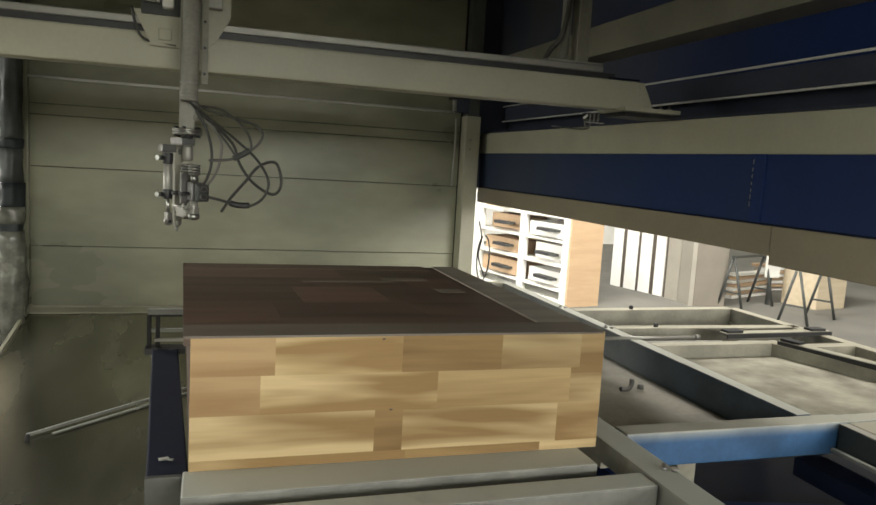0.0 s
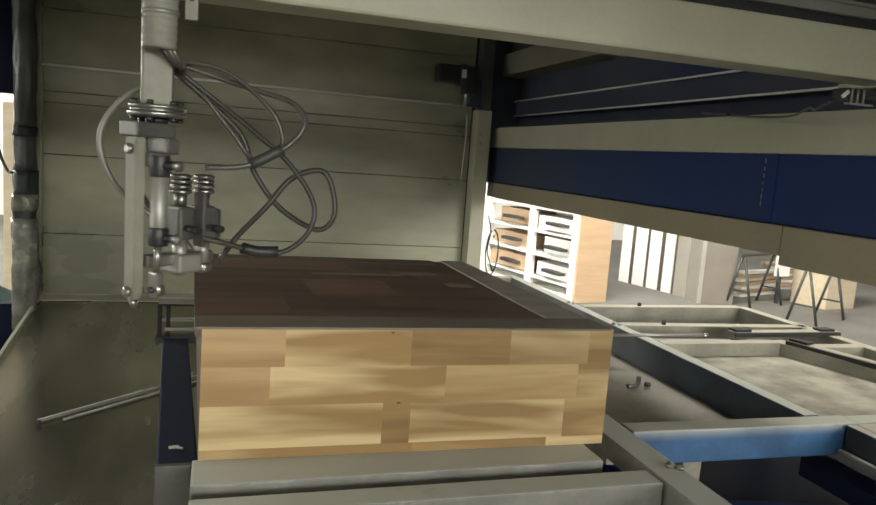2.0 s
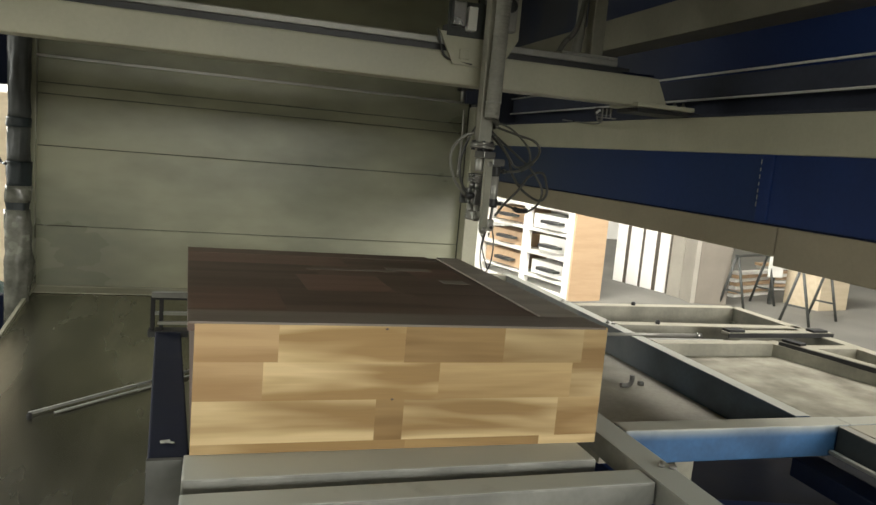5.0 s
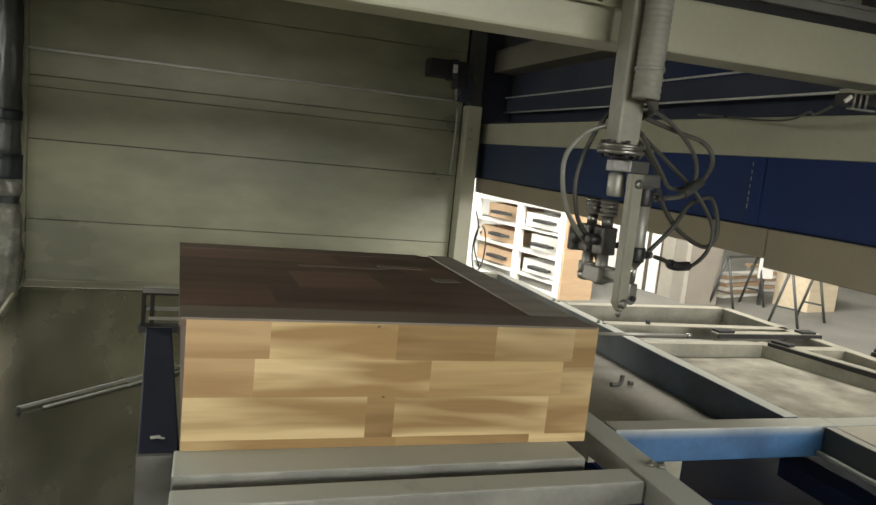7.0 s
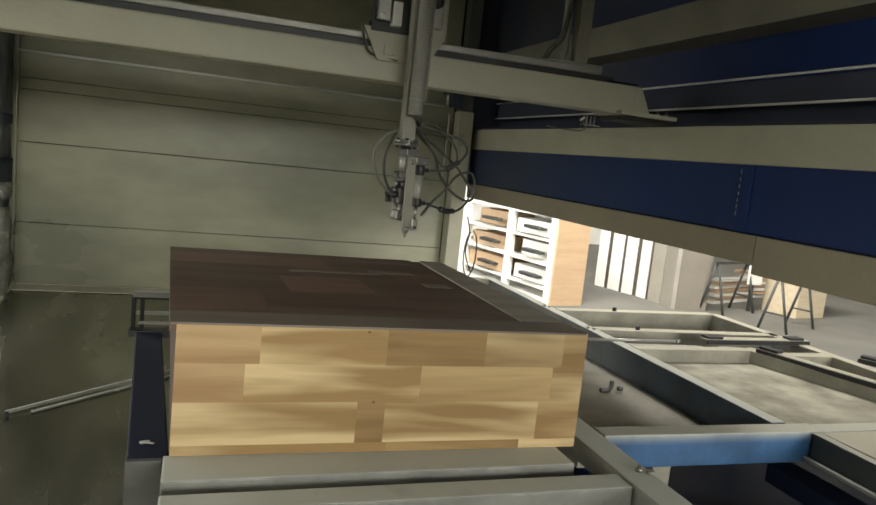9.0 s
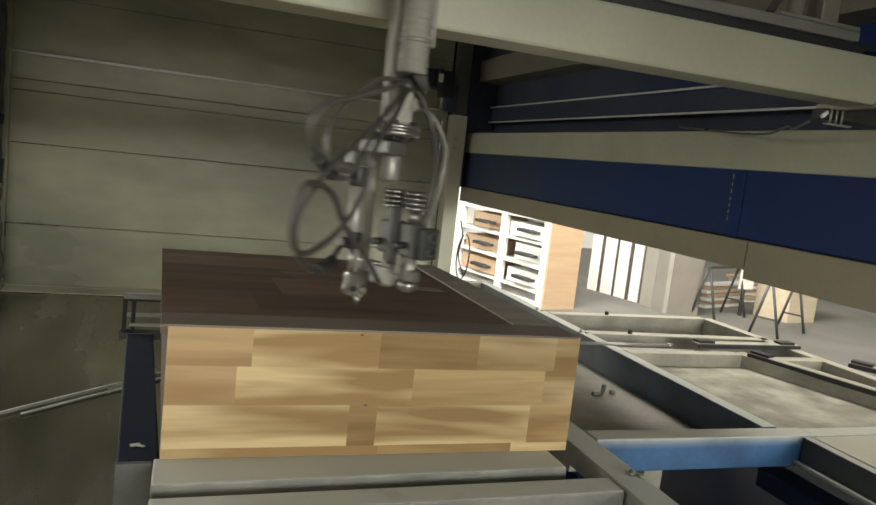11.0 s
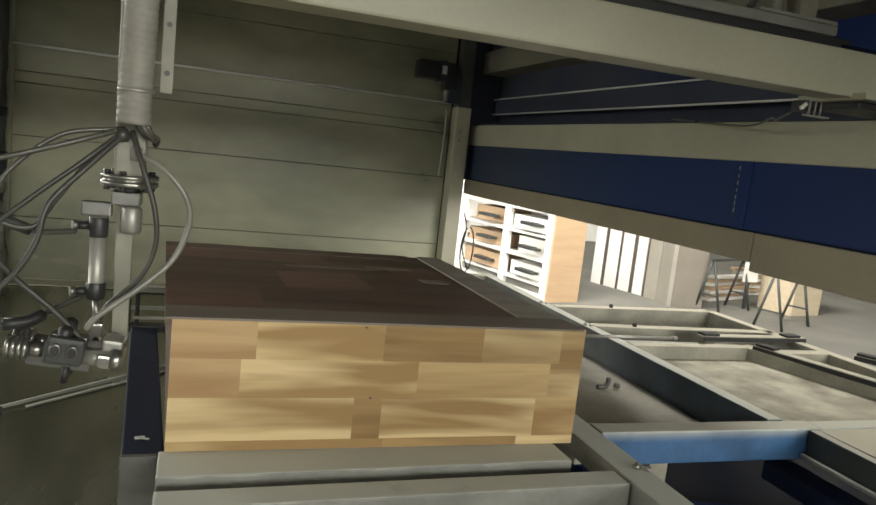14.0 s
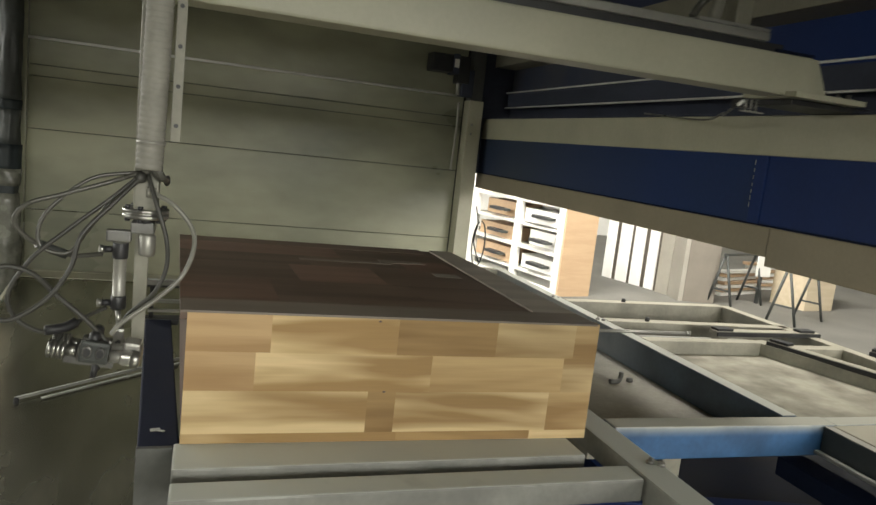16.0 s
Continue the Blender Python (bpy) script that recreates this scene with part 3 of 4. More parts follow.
def side_frame():
    t = thing("loading_frame", pose(0, 0, 0), "dusty grey steel loading frame beside the booth", "frame")

    def tb(name, p, q, w=0.05, h=0.07, mt=None):
        bm = bmesh.new()
        bar(bm, (p[0], p[1], T - h / 2), (q[0], q[1], T - h / 2), w, h, 0.003)
        return part(name, bm, mt or M_FRAME_G, t)
    tb("cross_bar", (1.443, 2.635), (2.24, 2.655), 0.05, 0.10)
    tb("cross_bar", (1.443, 2.32), (2.27, 2.29), 0.05, 0.05)
    tb("side_bar", (2.25, 2.655), (2.262, 1.40), 0.05, 0.10)
    tb("cross_bar", (1.443, 2.06), (1.92, 2.06), 0.045, 0.10)
    tb("side_bar", (1.935, 2.08), (2.16, 1.36), 0.06, 0.10)
    tb("cross_bar", (1.97, 2.0), (2.24, 2.0), 0.05, 0.06)
    part("plate", bx(1.489, 2.3, 0.62, 1.308, T - 0.012, T - 0.0015, 0.002), M_FRAME_G, t, "pale flat plate dulled by overspray")
    part("rod", rod((1.30, 2.137, T + 0.004), (1.67, 2.131, T + 0.004), 0.006), M_ALU, t)
    part("rod_tip", lathe(bmesh.new(), [(0.009, 0), (0.009, 0.02)], pose(1.66, 2.131, T + 0.004, 0, 90), 10), M_STEEL, t)
    for x, y in ((1.6, 2.64), (2.24, 2.63), (2.25, 1.45), (1.93, 2.06)):
        part("leg", bx(x - 0.025, x + 0.025, y - 0.025, y + 0.025, 0, T - 0.06), M_FRAME_G, t)
    for x, y in ((1.72, 2.64), (1.62, 2.31)):
        part("stud", lathe(bmesh.new(), [(0.009, 0), (0.009, 0.012), (0.004, 0.016)], pose(x, y, T), 8), M_BLACK, t)
    g = "rubber-tipped rests on the loading frame"
    for p, q in (((1.80, 2.155), (2.29, 2.165)), ((1.95, 2.03), (2.17, 1.30)), ((2.31, 1.93), (2.62, 1.40))):
        r = thing("rest_bar", Matrix(), "flat steel rest bar with black rubber ends", "rest bar", g)
        bm = bmesh.new()
        bar(bm, (*p, T + 0.008), (*q, T + 0.008), 0.04, 0.012, 0.002)
        part("bar", bm, M_FRAME_G, r)
        p, q = Vector((*p, T + 0.004)), Vector((*q, T + 0.004))
        d = (q - p).normalized()
        s = Vector((-d.y, d.x, 0))
        bm = bmesh.new()
        bar(bm, p - s * 0.024, q - s * 0.0235, 0.006, 0.016, 0.001)
        part("edge_strip", bm, M_RUBBER, r)
        for c in (p + d * 0.04, q - d * 0.06):
            bm = bmesh.new()
            bar(bm, c - d * 0.035 + Vector((0, 0, 0.0145)), c + d * 0.035 + Vector((0, 0, 0.0145)), 0.040, 0.009, 0.002)
            part("rubber_pad", bm, M_RUBBER, r)
    b = thing("dusty_board", pose(0, 0, T - 0.062), "flat board grey with spray dust on a low shelf", "board")
    part("panel", bx(1.445, 2.20, 1.367, 2.03, 0, 0.018, 0.002), M_DUST, b)
    for y in (1.42, 1.96):
        part("batten", bx(1.445, 2.0, y, y + 0.04, -0.03, -0.001), M_FRAME_G, b)


def clamp_bits():
    t = thing("hose_fittings", pose(1.24, 1.875, T - 0.100) @ Matrix.Scale(0.55, 4), "loose steel pipe fittings lying in the pan", "fittings")
    part("elbow", tube(bmesh.new(), ((-0.05, 0, 0.02), (0, 0, 0.022), (0.03, 0.02, 0.04), (0.032, 0.022, 0.07)), 0.014), M_GREY_M, t)
    part("nut", lathe(bmesh.new(), [(0.02, 0), (0.02, 0.02), (0.012, 0.024)], pose(0.09, 0.02, 0.012), 6), M_GREY_M, t)


# ---------------------------------------------------------------- the cabinet being sprayed
def cabinet():
    c = thing("wooden_cabinet", pose(-0.025, 1.28, T, 0, 0, -0.8), "finger-jointed pale wood cabinet with a dark stained top", "cabinet")
    W, D, H, lean = 0.80, 0.872, 0.248, -0.052

    def lx(bm):
        for v in bm.verts:
            v.co.x += lean * v.co.y
        return bm
    # front: planks glued in rows
    front = part("front", lx(bx(0.0, W, 0.003, 0.02, 0.0, H - 0.004, 0)), M_OAK_D, c)
    P, L, Dk, Rd = M_OAK, M_OAK_P, M_OAK_D, M_OAK_R
    rows = ((1.0, 0.70, ((0, .18, Rd), (.18, .472, L), (.472, .722, Dk), (.722, .935, L), (.935, 1, P))),
            (0.70, 0.405, ((0, .149, Rd), (.149, .562, L), (.562, .912, P), (.912, 1, L))),
            (0.405, 0.075, ((0, .412, L), (.412, .48, Dk), (.48, .882, L), (.882, 1, P))),
            (0.075, 0.0, ((0, .49, L), (.49, .84, Dk), (.84, 1, L))))
    for z1, z0, cells in rows:
        for u0, u1, mt in cells:
            x0, x1 = u0 * W, u1 * W
            bm = bx(x0, x1, 0.0, 0.0031, z0 * (H - 0.004), z1 * (H - 0.004), 0.0)
            m0 = Matrix.Translation((-(x0 + x1) / 2, 0, -(z0 + z1) / 2 * H))
            bm.transform(m0)
            p = part("plank", bm, mt, front)
            p.location = ((x0 + x1) / 2, 0, (z0 + z1) / 2 * H)
    for u, z in ((0.425, 0.95), (0.45, 0.40)):
        bm = bmesh.new()
        lathe(bm, [(0.002, 0), (0.002, 0.001), (0.001, 0.0012)], pose(u * W, -0.001, z * H, 90) @ Matrix.Diagonal((1.6, 1, 1, 1)), 10)
        part("knot", bm, M_STAIN, front)
    part("side", lx(bx(0.0, 0.02, 0.022, D, 0.0, H - 0.022, 0)), M_STAIN, c)
    part("side", lx(bx(W - 0.02, W, 0.022, D, 0.0, H - 0.022, 0)), M_OAK, c)
    part("back", lx(bx(0.021, W - 0.021, D - 0.02, D, 0.0, H - 0.022, 0)), M_STAIN, c)
    part("bottom", lx(bx(0.021, W - 0.021, 0.021, D - 0.021, 0.002, 0.02, 0)), M_STAIN, c)
    # stained top: rails round a sunk panel of strips
    top = part("top", lx(bx(-0.012, W - 0.004, 0.002, D, H - 0.021, H - 0.008, 0)), M_STAIN, c, "dark brown stained top with a sunk panel")
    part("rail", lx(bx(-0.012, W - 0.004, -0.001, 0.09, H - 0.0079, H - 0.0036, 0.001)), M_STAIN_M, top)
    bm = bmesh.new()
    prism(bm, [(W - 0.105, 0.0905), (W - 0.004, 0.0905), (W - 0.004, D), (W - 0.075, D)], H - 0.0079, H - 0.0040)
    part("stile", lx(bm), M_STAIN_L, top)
    part("rail", lx(bx(-0.012, W - 0.11, D - 0.08, D, H - 0.0079, H - 0.0043, 0.0)), M_STAIN, top)
    strips = ((0.092, 0.30, ((-.012, .17), (.17, .48), (.48, .69))), (0.30, 0.50, ((-.012, .24), (.24, .44), (.44, .69))),
              (0.50, 0.64, ((-.012, .30), (.30, .55), (.55, .69))), (0.64, 0.79, ((-.012, .40), (.40, .69))))
    for k, (y0, y1, cells) in enumerate(strips):
        for i, (x0, x1) in enumerate(cells):
            mt = M_STAIN_R if (k, i) in ((0, 0), (1, 1), (2, 2), (3, 0)) else M_STAIN
            bm = lx(bx(x0 + 0.0001, x1 - 0.0001, y0 + 0.0001, y1 - 0.0001, H - 0.0079, H - 0.0045, 0))
            part("strip", bm, mt, top)
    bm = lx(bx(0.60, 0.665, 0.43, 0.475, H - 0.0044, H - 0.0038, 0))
    part("patch", bm, M_STAIN_L, top, "small pale patch on the top")
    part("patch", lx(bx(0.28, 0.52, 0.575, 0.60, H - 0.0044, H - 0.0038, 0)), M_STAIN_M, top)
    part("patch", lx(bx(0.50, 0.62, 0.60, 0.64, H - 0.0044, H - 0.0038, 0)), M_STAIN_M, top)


# ---------------------------------------------------------------- what stands outside the booth
def clamp_rack():
    t = thing("drawer_rack", pose(3.83, 7.19, 0, 0, 0, 12), "white rack of plywood drawers with dark handles", "rack")
    D, Wd, H = 0.47, 2.06, 1.75
    part("side_panel", bx(0, D, 0, 0.03, 0, H), M_PLY, t, "plain plywood end panel")
    part("back_panel", bx(D - 0.02, D, 0.031, Wd, 0, H), M_WHITE, t)
    part("base", bx(-0.01, D, 0.031, Wd, 0, 0.06), M_WHITE, t)
    part("top_panel", bx(-0.01, D, 0, Wd, H, H + 0.03), M_WHITE, t)
    for y0, y1 in ((0.031, 0.13), (0.86, 0.97), (1.84, Wd)):
        part("upright", bx(-0.012, 0.05, y0, y1, 0.06, H), M_WHITE, t)
    for k, z in enumerate((0.15, 0.43, 0.71, 0.99, 1.27)):
        part("shelf", bx(-0.006, D - 0.02, 0.031, Wd, z, z + 0.03 + 0.012 * (k % 2)), M_WHITE, t)
        for i, y in enumerate((0.16, 1.0)):
            w = 0.66 if i == 0 else 0.81
            d = part("drawer", bx((0.06, 0.14, 0.03)[(2 * i + k) % 3], D - 0.05, y, y + w, z + 0.045, z + 0.21 + 0.02 * ((i + k) % 2), 0.004),
                     M_PLY if i or k == 3 else M_BOARD, t)
            o = 0.06 * ((3 * k + i) % 3)
            part("handle", bx(-0.06, 0.03, y + 0.16 + o, y + 0.42 + o, z + 0.115, z + 0.155, 0.004), M_BLACK, d)
            part("handle_grip", bx(-0.065, 0.03, y + 0.07 + o, y + 0.155 + o, z + 0.12, z + 0.15, 0.004), M_FRAME_D, d)
    h = thing("cable", Matrix(), "thin black cable hanging by the corner post", "cable")
    ring = [(1.314, WY - 0.17 + 0.085 * math.cos(a), 1.06 + 0.115 * math.sin(a) - 0.02 * math.cos(a)) for a in [math.radians(d) for d in range(100, 441, 28)]]
    part("loop", tube(bmesh.new(), ring, 0.0035), M_BLACK, h)
    part("loop", tube(bmesh.new(), ((1.308, WY - 0.10, 1.24), (1.312, WY - 0.14, 1.16), (1.312, WY - 0.11, 1.06), (1.314, WY - 0.2, 0.97)), 0.0035), M_BLACK, h)


def panel_stack():
    g = "white boards standing on edge"
    for y0, y1 in ((8.59, 8.76), (8.33, 8.53), (8.10, 8.285), (7.88, 8.035)):
        b = thing("white_board", pose(5.355 + 0.27 * (8.58 - y0), y0, 0, 0, 0, 12), "tall white panel standing on edge", "panel", g)
        part("board", bx(0, 0.06, 0, y1 - y0, 0, 2.1, 0.004), M_BOARD, b)
        # brown strip added between the boards for the shade in the gap
        part("spacer", bx(0.02, 0.07, -0.075, -0.002, 0, 2.0, 0.002), M_GAP, b)
    for y0, y1 in ((7.60, 7.80), (7.46, 7.57)):
        b = thing("leaning_board", pose(5.355 + 0.24 * (8.58 - y0), y0, 0, 0, 0, 12), "tall pale grey panel standing beside a cabinet", "panel")
        part("board", bx(-0.02, 0.05, 0, y1 - y0, 0, 1.95, 0.004), M_PALE, b)
    b = thing("grey_locker", pose(5.515, 7.28, 0, 0, 0, -12), "tall grey laminate cabinet carcass", "cabinet")
    part("body", bx(0.06, 0.456, 0.004, 0.5, 0, 1.9, 0.006), M_GREY, b)
    part("edge_panel", bx(0.0, 0.057, 0.0, 0.5, 0, 1.92, 0.004), M_PALE, b)


def trestles():
    g = "steel trestles"

    def trestle(m, first=None):
        if first:
            return copy_thing(first, m)
        t = thing("trestle", m, "dark steel A-frame trestle on the workshop floor", "trestle", g)
        for s in (0, 0.75):
            for d in (-1, 1):
                part("leg", tube(bmesh.new(), ((0.16 * d, s, 0.0), (0.012 * d, s, 0.62)), 0.016, 8, 1), M_FRAME_D, t)
            bm = bmesh.new()
            bar(bm, (-0.10, s, 0.2), (0.10, s, 0.2), 0.02, 0.02)
            part("tie", bm, M_FRAME_D, t)
        bm = bmesh.new()
        bar(bm, (0, -0.03, 0.63), (0, 0.78, 0.63), 0.04, 0.03)
        part("top_bar", bm, M_FRAME_D, t)
        return t
    a = trestle(pose(5.95, 7.08, 0, 0, 0, -68))
    trestle(pose(6.14, 6.28, 0, 0, 0, -66), a)
    b = thing("wooden_crate", pose(7.16, 6.98, 0, 0, 0, 10), "pale plywood crate on the floor behind trestles", "crate")
    part("body", bx(0, 0.55, 0, 0.5, 0, 0.95, 0.006), M_PLY_P, b)
    part("latch", bx(0.5, 0.57, -0.02, 0.0, 0.4, 0.46), M_BLACK, b)
    b = thing("white_roll", pose(6.63, 7.3, 0), "white paper sheet hanging over a stand", "paper")
    part("sheet", bx(0, 0.22, 0, 0.02, 0.35, 1.0, 0.006), M_WHITE, b)
    part("stand", bx(0.09, 0.13, 0.025, 0.06, 0, 1.0), M_FRAME_D, b)
    g2 = "stacks of sawn strips"
    for x, y, n, a in ((6.5, 7.7, 7, 20), (7.4, 8.3, 8, 5)):
        for k in range(n):
            s = thing("timber_strip", pose(x + random.uniform(-.03, .03), y, 0.05 * k, 0, 0, a + random.uniform(-3, 3)), "pale sawn timber strip in a stack", "timber", g2)
            part("strip", bx(0, 0.9, 0, 0.10, 0.0, 0.04, 0.003), M_PLY if k % 2 else M_WHITE, s)


# ---------------------------------------------------------------- the gantry
def gantry():
    t = thing("gantry", Matrix(), "cream painted gantry beam spanning the booth", "gantry")
    ZB = 1.704
    part("beam", bx(-1.45, 1.2, 0.0, 0.075, ZB, ZB + 0.084, 0.005), M_CREAM, t)
    part("rail_gap", bx(-1.35, 1.12, 0.006, 0.07, ZB + 0.084, ZB + 0.100, 0), M_BLACK, t)
    part("rail", bx(-1.35, 1.075, -0.004, 0.05, ZB + 0.100, ZB + 0.118, 0.003), M_ALU, t, "bright linear guide rail")
    part("cover", bx(1.10, 1.2, 0.0, 0.07, ZB + 0.0841, ZB + 0.09, 0.001), M_BLUE_D, t)
    bm = bmesh.new()
    prism(bm, [(1.2005, 0.084), (1.225, 0.084), (1.262, 0.012), (1.2005, 0.012)], 0, 0.006)
    bm.transform(Matrix.Translation((0, 0.02, ZB)) @ pose(0, 0, 0, 90))
    part("gusset", bm, M_CREAM, t)
    part("end_plate", bx(1.14, 1.33, -0.03, 0.13, ZB - 0.004, ZB + 0.0075, 0.001), M_CREAM, t)
    for x in (1.28, 1.31):
        part("bolt", lathe(bmesh.new(), [(0.008, 0), (0.008, 0.006), (0.004, 0.006), (0.004, 0.014)], pose(x, 0.0, ZB + 0.0075), 6), M_STEEL, t)
    s = part("slide_block", bx(1.16, 1.40, 0.0, 0.12, ZB - 0.017, ZB - 0.0045, 0.002), M_BLACK, t)
    # limit switch under the beam
    b = part("switch_box", bx(1.05, 1.092, 0.008, 0.04, ZB - 0.024, ZB - 0.0045, 0.002), M_BLACK, t)
    for k in range(3):
        part("terminal", rod((1.058 + 0.013 * k, 0.004, ZB - 0.030), (1.058 + 0.013 * k, 0.004, ZB - 0.006), 0.0022), M_ALU, b)
    bm = bx(-0.008, 0.008, -0.002, 0.002, -0.003, 0.003, 0, pose(1.043, 0.003, ZB - 0.017, 0, -40))
    part("tab", bm, M_WHITE, b)
    b.location = (-0.009, 0, -0.012)
    part("plate", bx(1.045, 1.10, -0.004, 0.006, ZB - 0.034, ZB - 0.031, 0), M_ALU, b)
    part("switch_wire", tube(bmesh.new(), ((1.06, 0.04, ZB - 0.022), (1.13, 0.16, ZB - 0.03), (1.19, 0.24, ZB - 0.018), (1.24, 0.38, ZB - 0.028), (1.30, 0.75, ZB + 0.0)), 0.0025), M_HOSE_C, b)
    # cable bracket on the beam
    c = part("bracket_base", bx(0.90, 1.075, -0.002, 0.07, ZB + 0.1185, ZB + 0.125, 0.001), M_ALU, t)
    part("bracket_post", bx(0.988, 1.026, 0.0, 0.04, ZB + 0.125, 2.45, 0.003), M_FRAME_G, c)
    part("cable", tube(bmesh.new(), ((0.955, 0.03, ZB + 0.126), (0.962, 0.03, ZB + 0.19), (0.966, 0.035, ZB + 0.35), (0.96, 0.035, 2.4)), 0.014), M_SLEEVE, c)
    part("cable", tube(bmesh.new(), ((0.905, 0.03, ZB + 0.128), (0.918, 0.03, ZB + 0.152), (0.95, 0.015, ZB + 0.21), (0.965, 0.012, ZB + 0.4), (0.955, 0.012, 2.4)), 0.008), M_HOSE_C, c)
    return t


def carriage():
    t = thing("gantry_carriage", Matrix(), "cream steel carriage plate on the gantry beam", "carriage")
    bm = bmesh.new()
    prism(bm, [(-0.125, 1.835), (-0.085, 1.755), (0.02, 1.752), (0.06, 1.775), (0.095, 1.835), (0.095, 2.02), (0.03, 2.05), (0.012, 1.845), (-0.03, 1.838)], 0.0, 0.008)
    bm.transform(Matrix(((1, 0, 0, 0), (0, 0, -1, -0.008), (0, 1, 0, 0), (0, 0, 0, 1))))
    part("plate", bm, M_CREAM, t)
    part("runner", bx(-0.10, 0.08, -0.006, 0.055, 1.823, 1.86, 0.003), M_BLACK, t)
    part("side_box", bx(-0.07, -0.04, -0.022, -0.0165, 1.768, 1.795, 0.003), M_CREAM, t)
    part("valve_mount", bx(-0.108, 0.0, -0.0195, -0.0164, 1.825, 1.915, 0.001), M_FRAME_D, t)
    part("roller_box", bx(0.03, 0.075, -0.045, -0.0165, 1.85, 1.95, 0.004), M_ALU, t)
    part("roller", lathe(bmesh.new(), [(0.018, 0), (0.018, 0.008), (0.008, 0.01)], pose(0.052, -0.045, 1.915, 90), 16), M_BLACK, t)
    part("valve", bx(-0.10, -0.065, -0.04, -0.0165, 1.85, 1.91, 0.003), M_STEEL, t)
    part("valve", bx(-0.06, -0.035, -0.045, -0.0165, 1.84, 1.90, 0.003), M_WHITE, t)
    part("hook_wire", tube(bmesh.new(), ((-0.13, -0.012, 1.84), (-0.12, -0.012, 1.80), (-0.10, -0.012, 1.768), (-0.03, -0.014, 1.758)), 0.003), M_HOSE, t)
    return t


def spray_arm():
    t = thing("spray_arm", Matrix(), "grey steel spray arm with gun head and hoses", "spray arm")
    part("column", bx(-0.031, 0.005, -0.018, 0.018, 0.008, 0.95, 0.004), M_COLUMN, t, "square aluminium lift column")
    part("toothed_strip", bx(0.016, 0.031, 0.004, 0.009, 0.115, 0.9, 0.001), M_FRAME_G, t)
    for k in range(12):
        part("hole", lathe(bmesh.new(), [(0.0035, 0), (0.0035, 0.001)], pose(0.0235, 0.0039, 0.14 + 0.06 * k, 90), 8), M_BLACK, t)
    # ribbed sleeve round the hoses
    bm = bmesh.new()
    prof = []
    for k in range(60):
        z = 0.072 + 0.0085 * k
        prof += [(0.0182, z), (0.0194, z + 0.003), (0.0194, z + 0.006), (0.0182, z + 0.0084)]
    lathe(bm, prof, pose(-0.010, -0.039, 0, 0, 1.0), 14)
    part("sleeve", bm, M_SLEEVE, t)
    part("tie_band", lathe(bmesh.new(), [(0.0208, 0), (0.0208, 0.005)], pose(-0.008, -0.039, 0.11), 14), M_ALU, t)
    f = part("flange", lathe(bmesh.new(), [(0.031, -0.006), (0.034, -0.004), (0.034, 0.001), (0.031, 0.001), (0.031, 0.004), (0.034, 0.004), (0.034, 0.009)], pose(-0.013, 0, 0), 28), M_STEEL, t)
    for k in range(6):
        a = k * math.pi / 3 + 0.3
        part("bolt", lathe(bmesh.new(), [(0.004, -0.011), (0.004, -0.006)], pose(-0.013 + 0.027 * math.cos(a), 0.027 * math.sin(a), 0), 6), M_BLACK, f)
        part("bolt", lathe(bmesh.new(), [(0.004, 0.0), (0.004, 0.005)], pose(-0.013 + 0.027 * math.cos(a), 0.027 * math.sin(a), 0.009), 6), M_BLACK, f)

    # short lengths of hose from the sleeve round the column
    for k, r in enumerate((0.0042, 0.0048, 0.0038)):
        part("hose_tail", tube(bmesh.new(), ((-0.014 + 0.006 * k, -0.039, 0.085), (0.004 + 0.004 * k, -0.036, 0.062), (0.016, -0.018 + 0.004 * k, 0.056), (0.015, 0.008 * k, 0.05 + 0.004 * k)), r), M_HOSE_C if k else M_HOSE, t)
    # turning head: a block under the flange carries a flat bar behind, an air cylinder beside it and the guns in front
    h = part("head", bx(-0.02, 0.014, -0.012, 0.042, -0.03, -0.013, 0.002), M_GREY_M, t, "turning head with a flat steel bar")
    part("shaft", lathe(bmesh.new(), [(0.012, -0.014), (0.014, -0.010), (0.014, -0.0062)], None, 16), M_BLACK, h)
    bm = bmesh.new()
    prism(bm, [(-0.016, -0.031), (0.005, -0.031), (0.004, -0.216), (0.000, -0.226), (-0.006, -0.230), (-0.012, -0.226), (-0.015, -0.216)], -0.040, -0.026)
    bm.transform(pose(0, 0, 0, 90))
    bmesh.ops.bevel(bm, geom=bm.edges[:], offset=0.0015, segments=2, affect="EDGES")
    part("arm_bar", bm, M_COLUMN, h, "flat grey painted steel bar")
    for z in (-0.045, -0.217):
        part("bolt", lathe(bmesh.new(), [(0.0065, 0), (0.0065, 0.004), (0.004, 0.006)], pose(-0.0055, 0.0262, z, 90), 8), M_STEEL, h)
        part("bolt", lathe(bmesh.new(), [(0.0065, 0), (0.0065, 0.004), (0.004, 0.006)], pose(-0.0055, 0.0398, z, -90), 8), M_STEEL, h)
    part("tip", lathe(bmesh.new(), [(0.002, -0.238), (0.004, -0.234), (0.005, -0.228)], pose(-0.006, 0.033, 0), 10), M_STEEL, h)
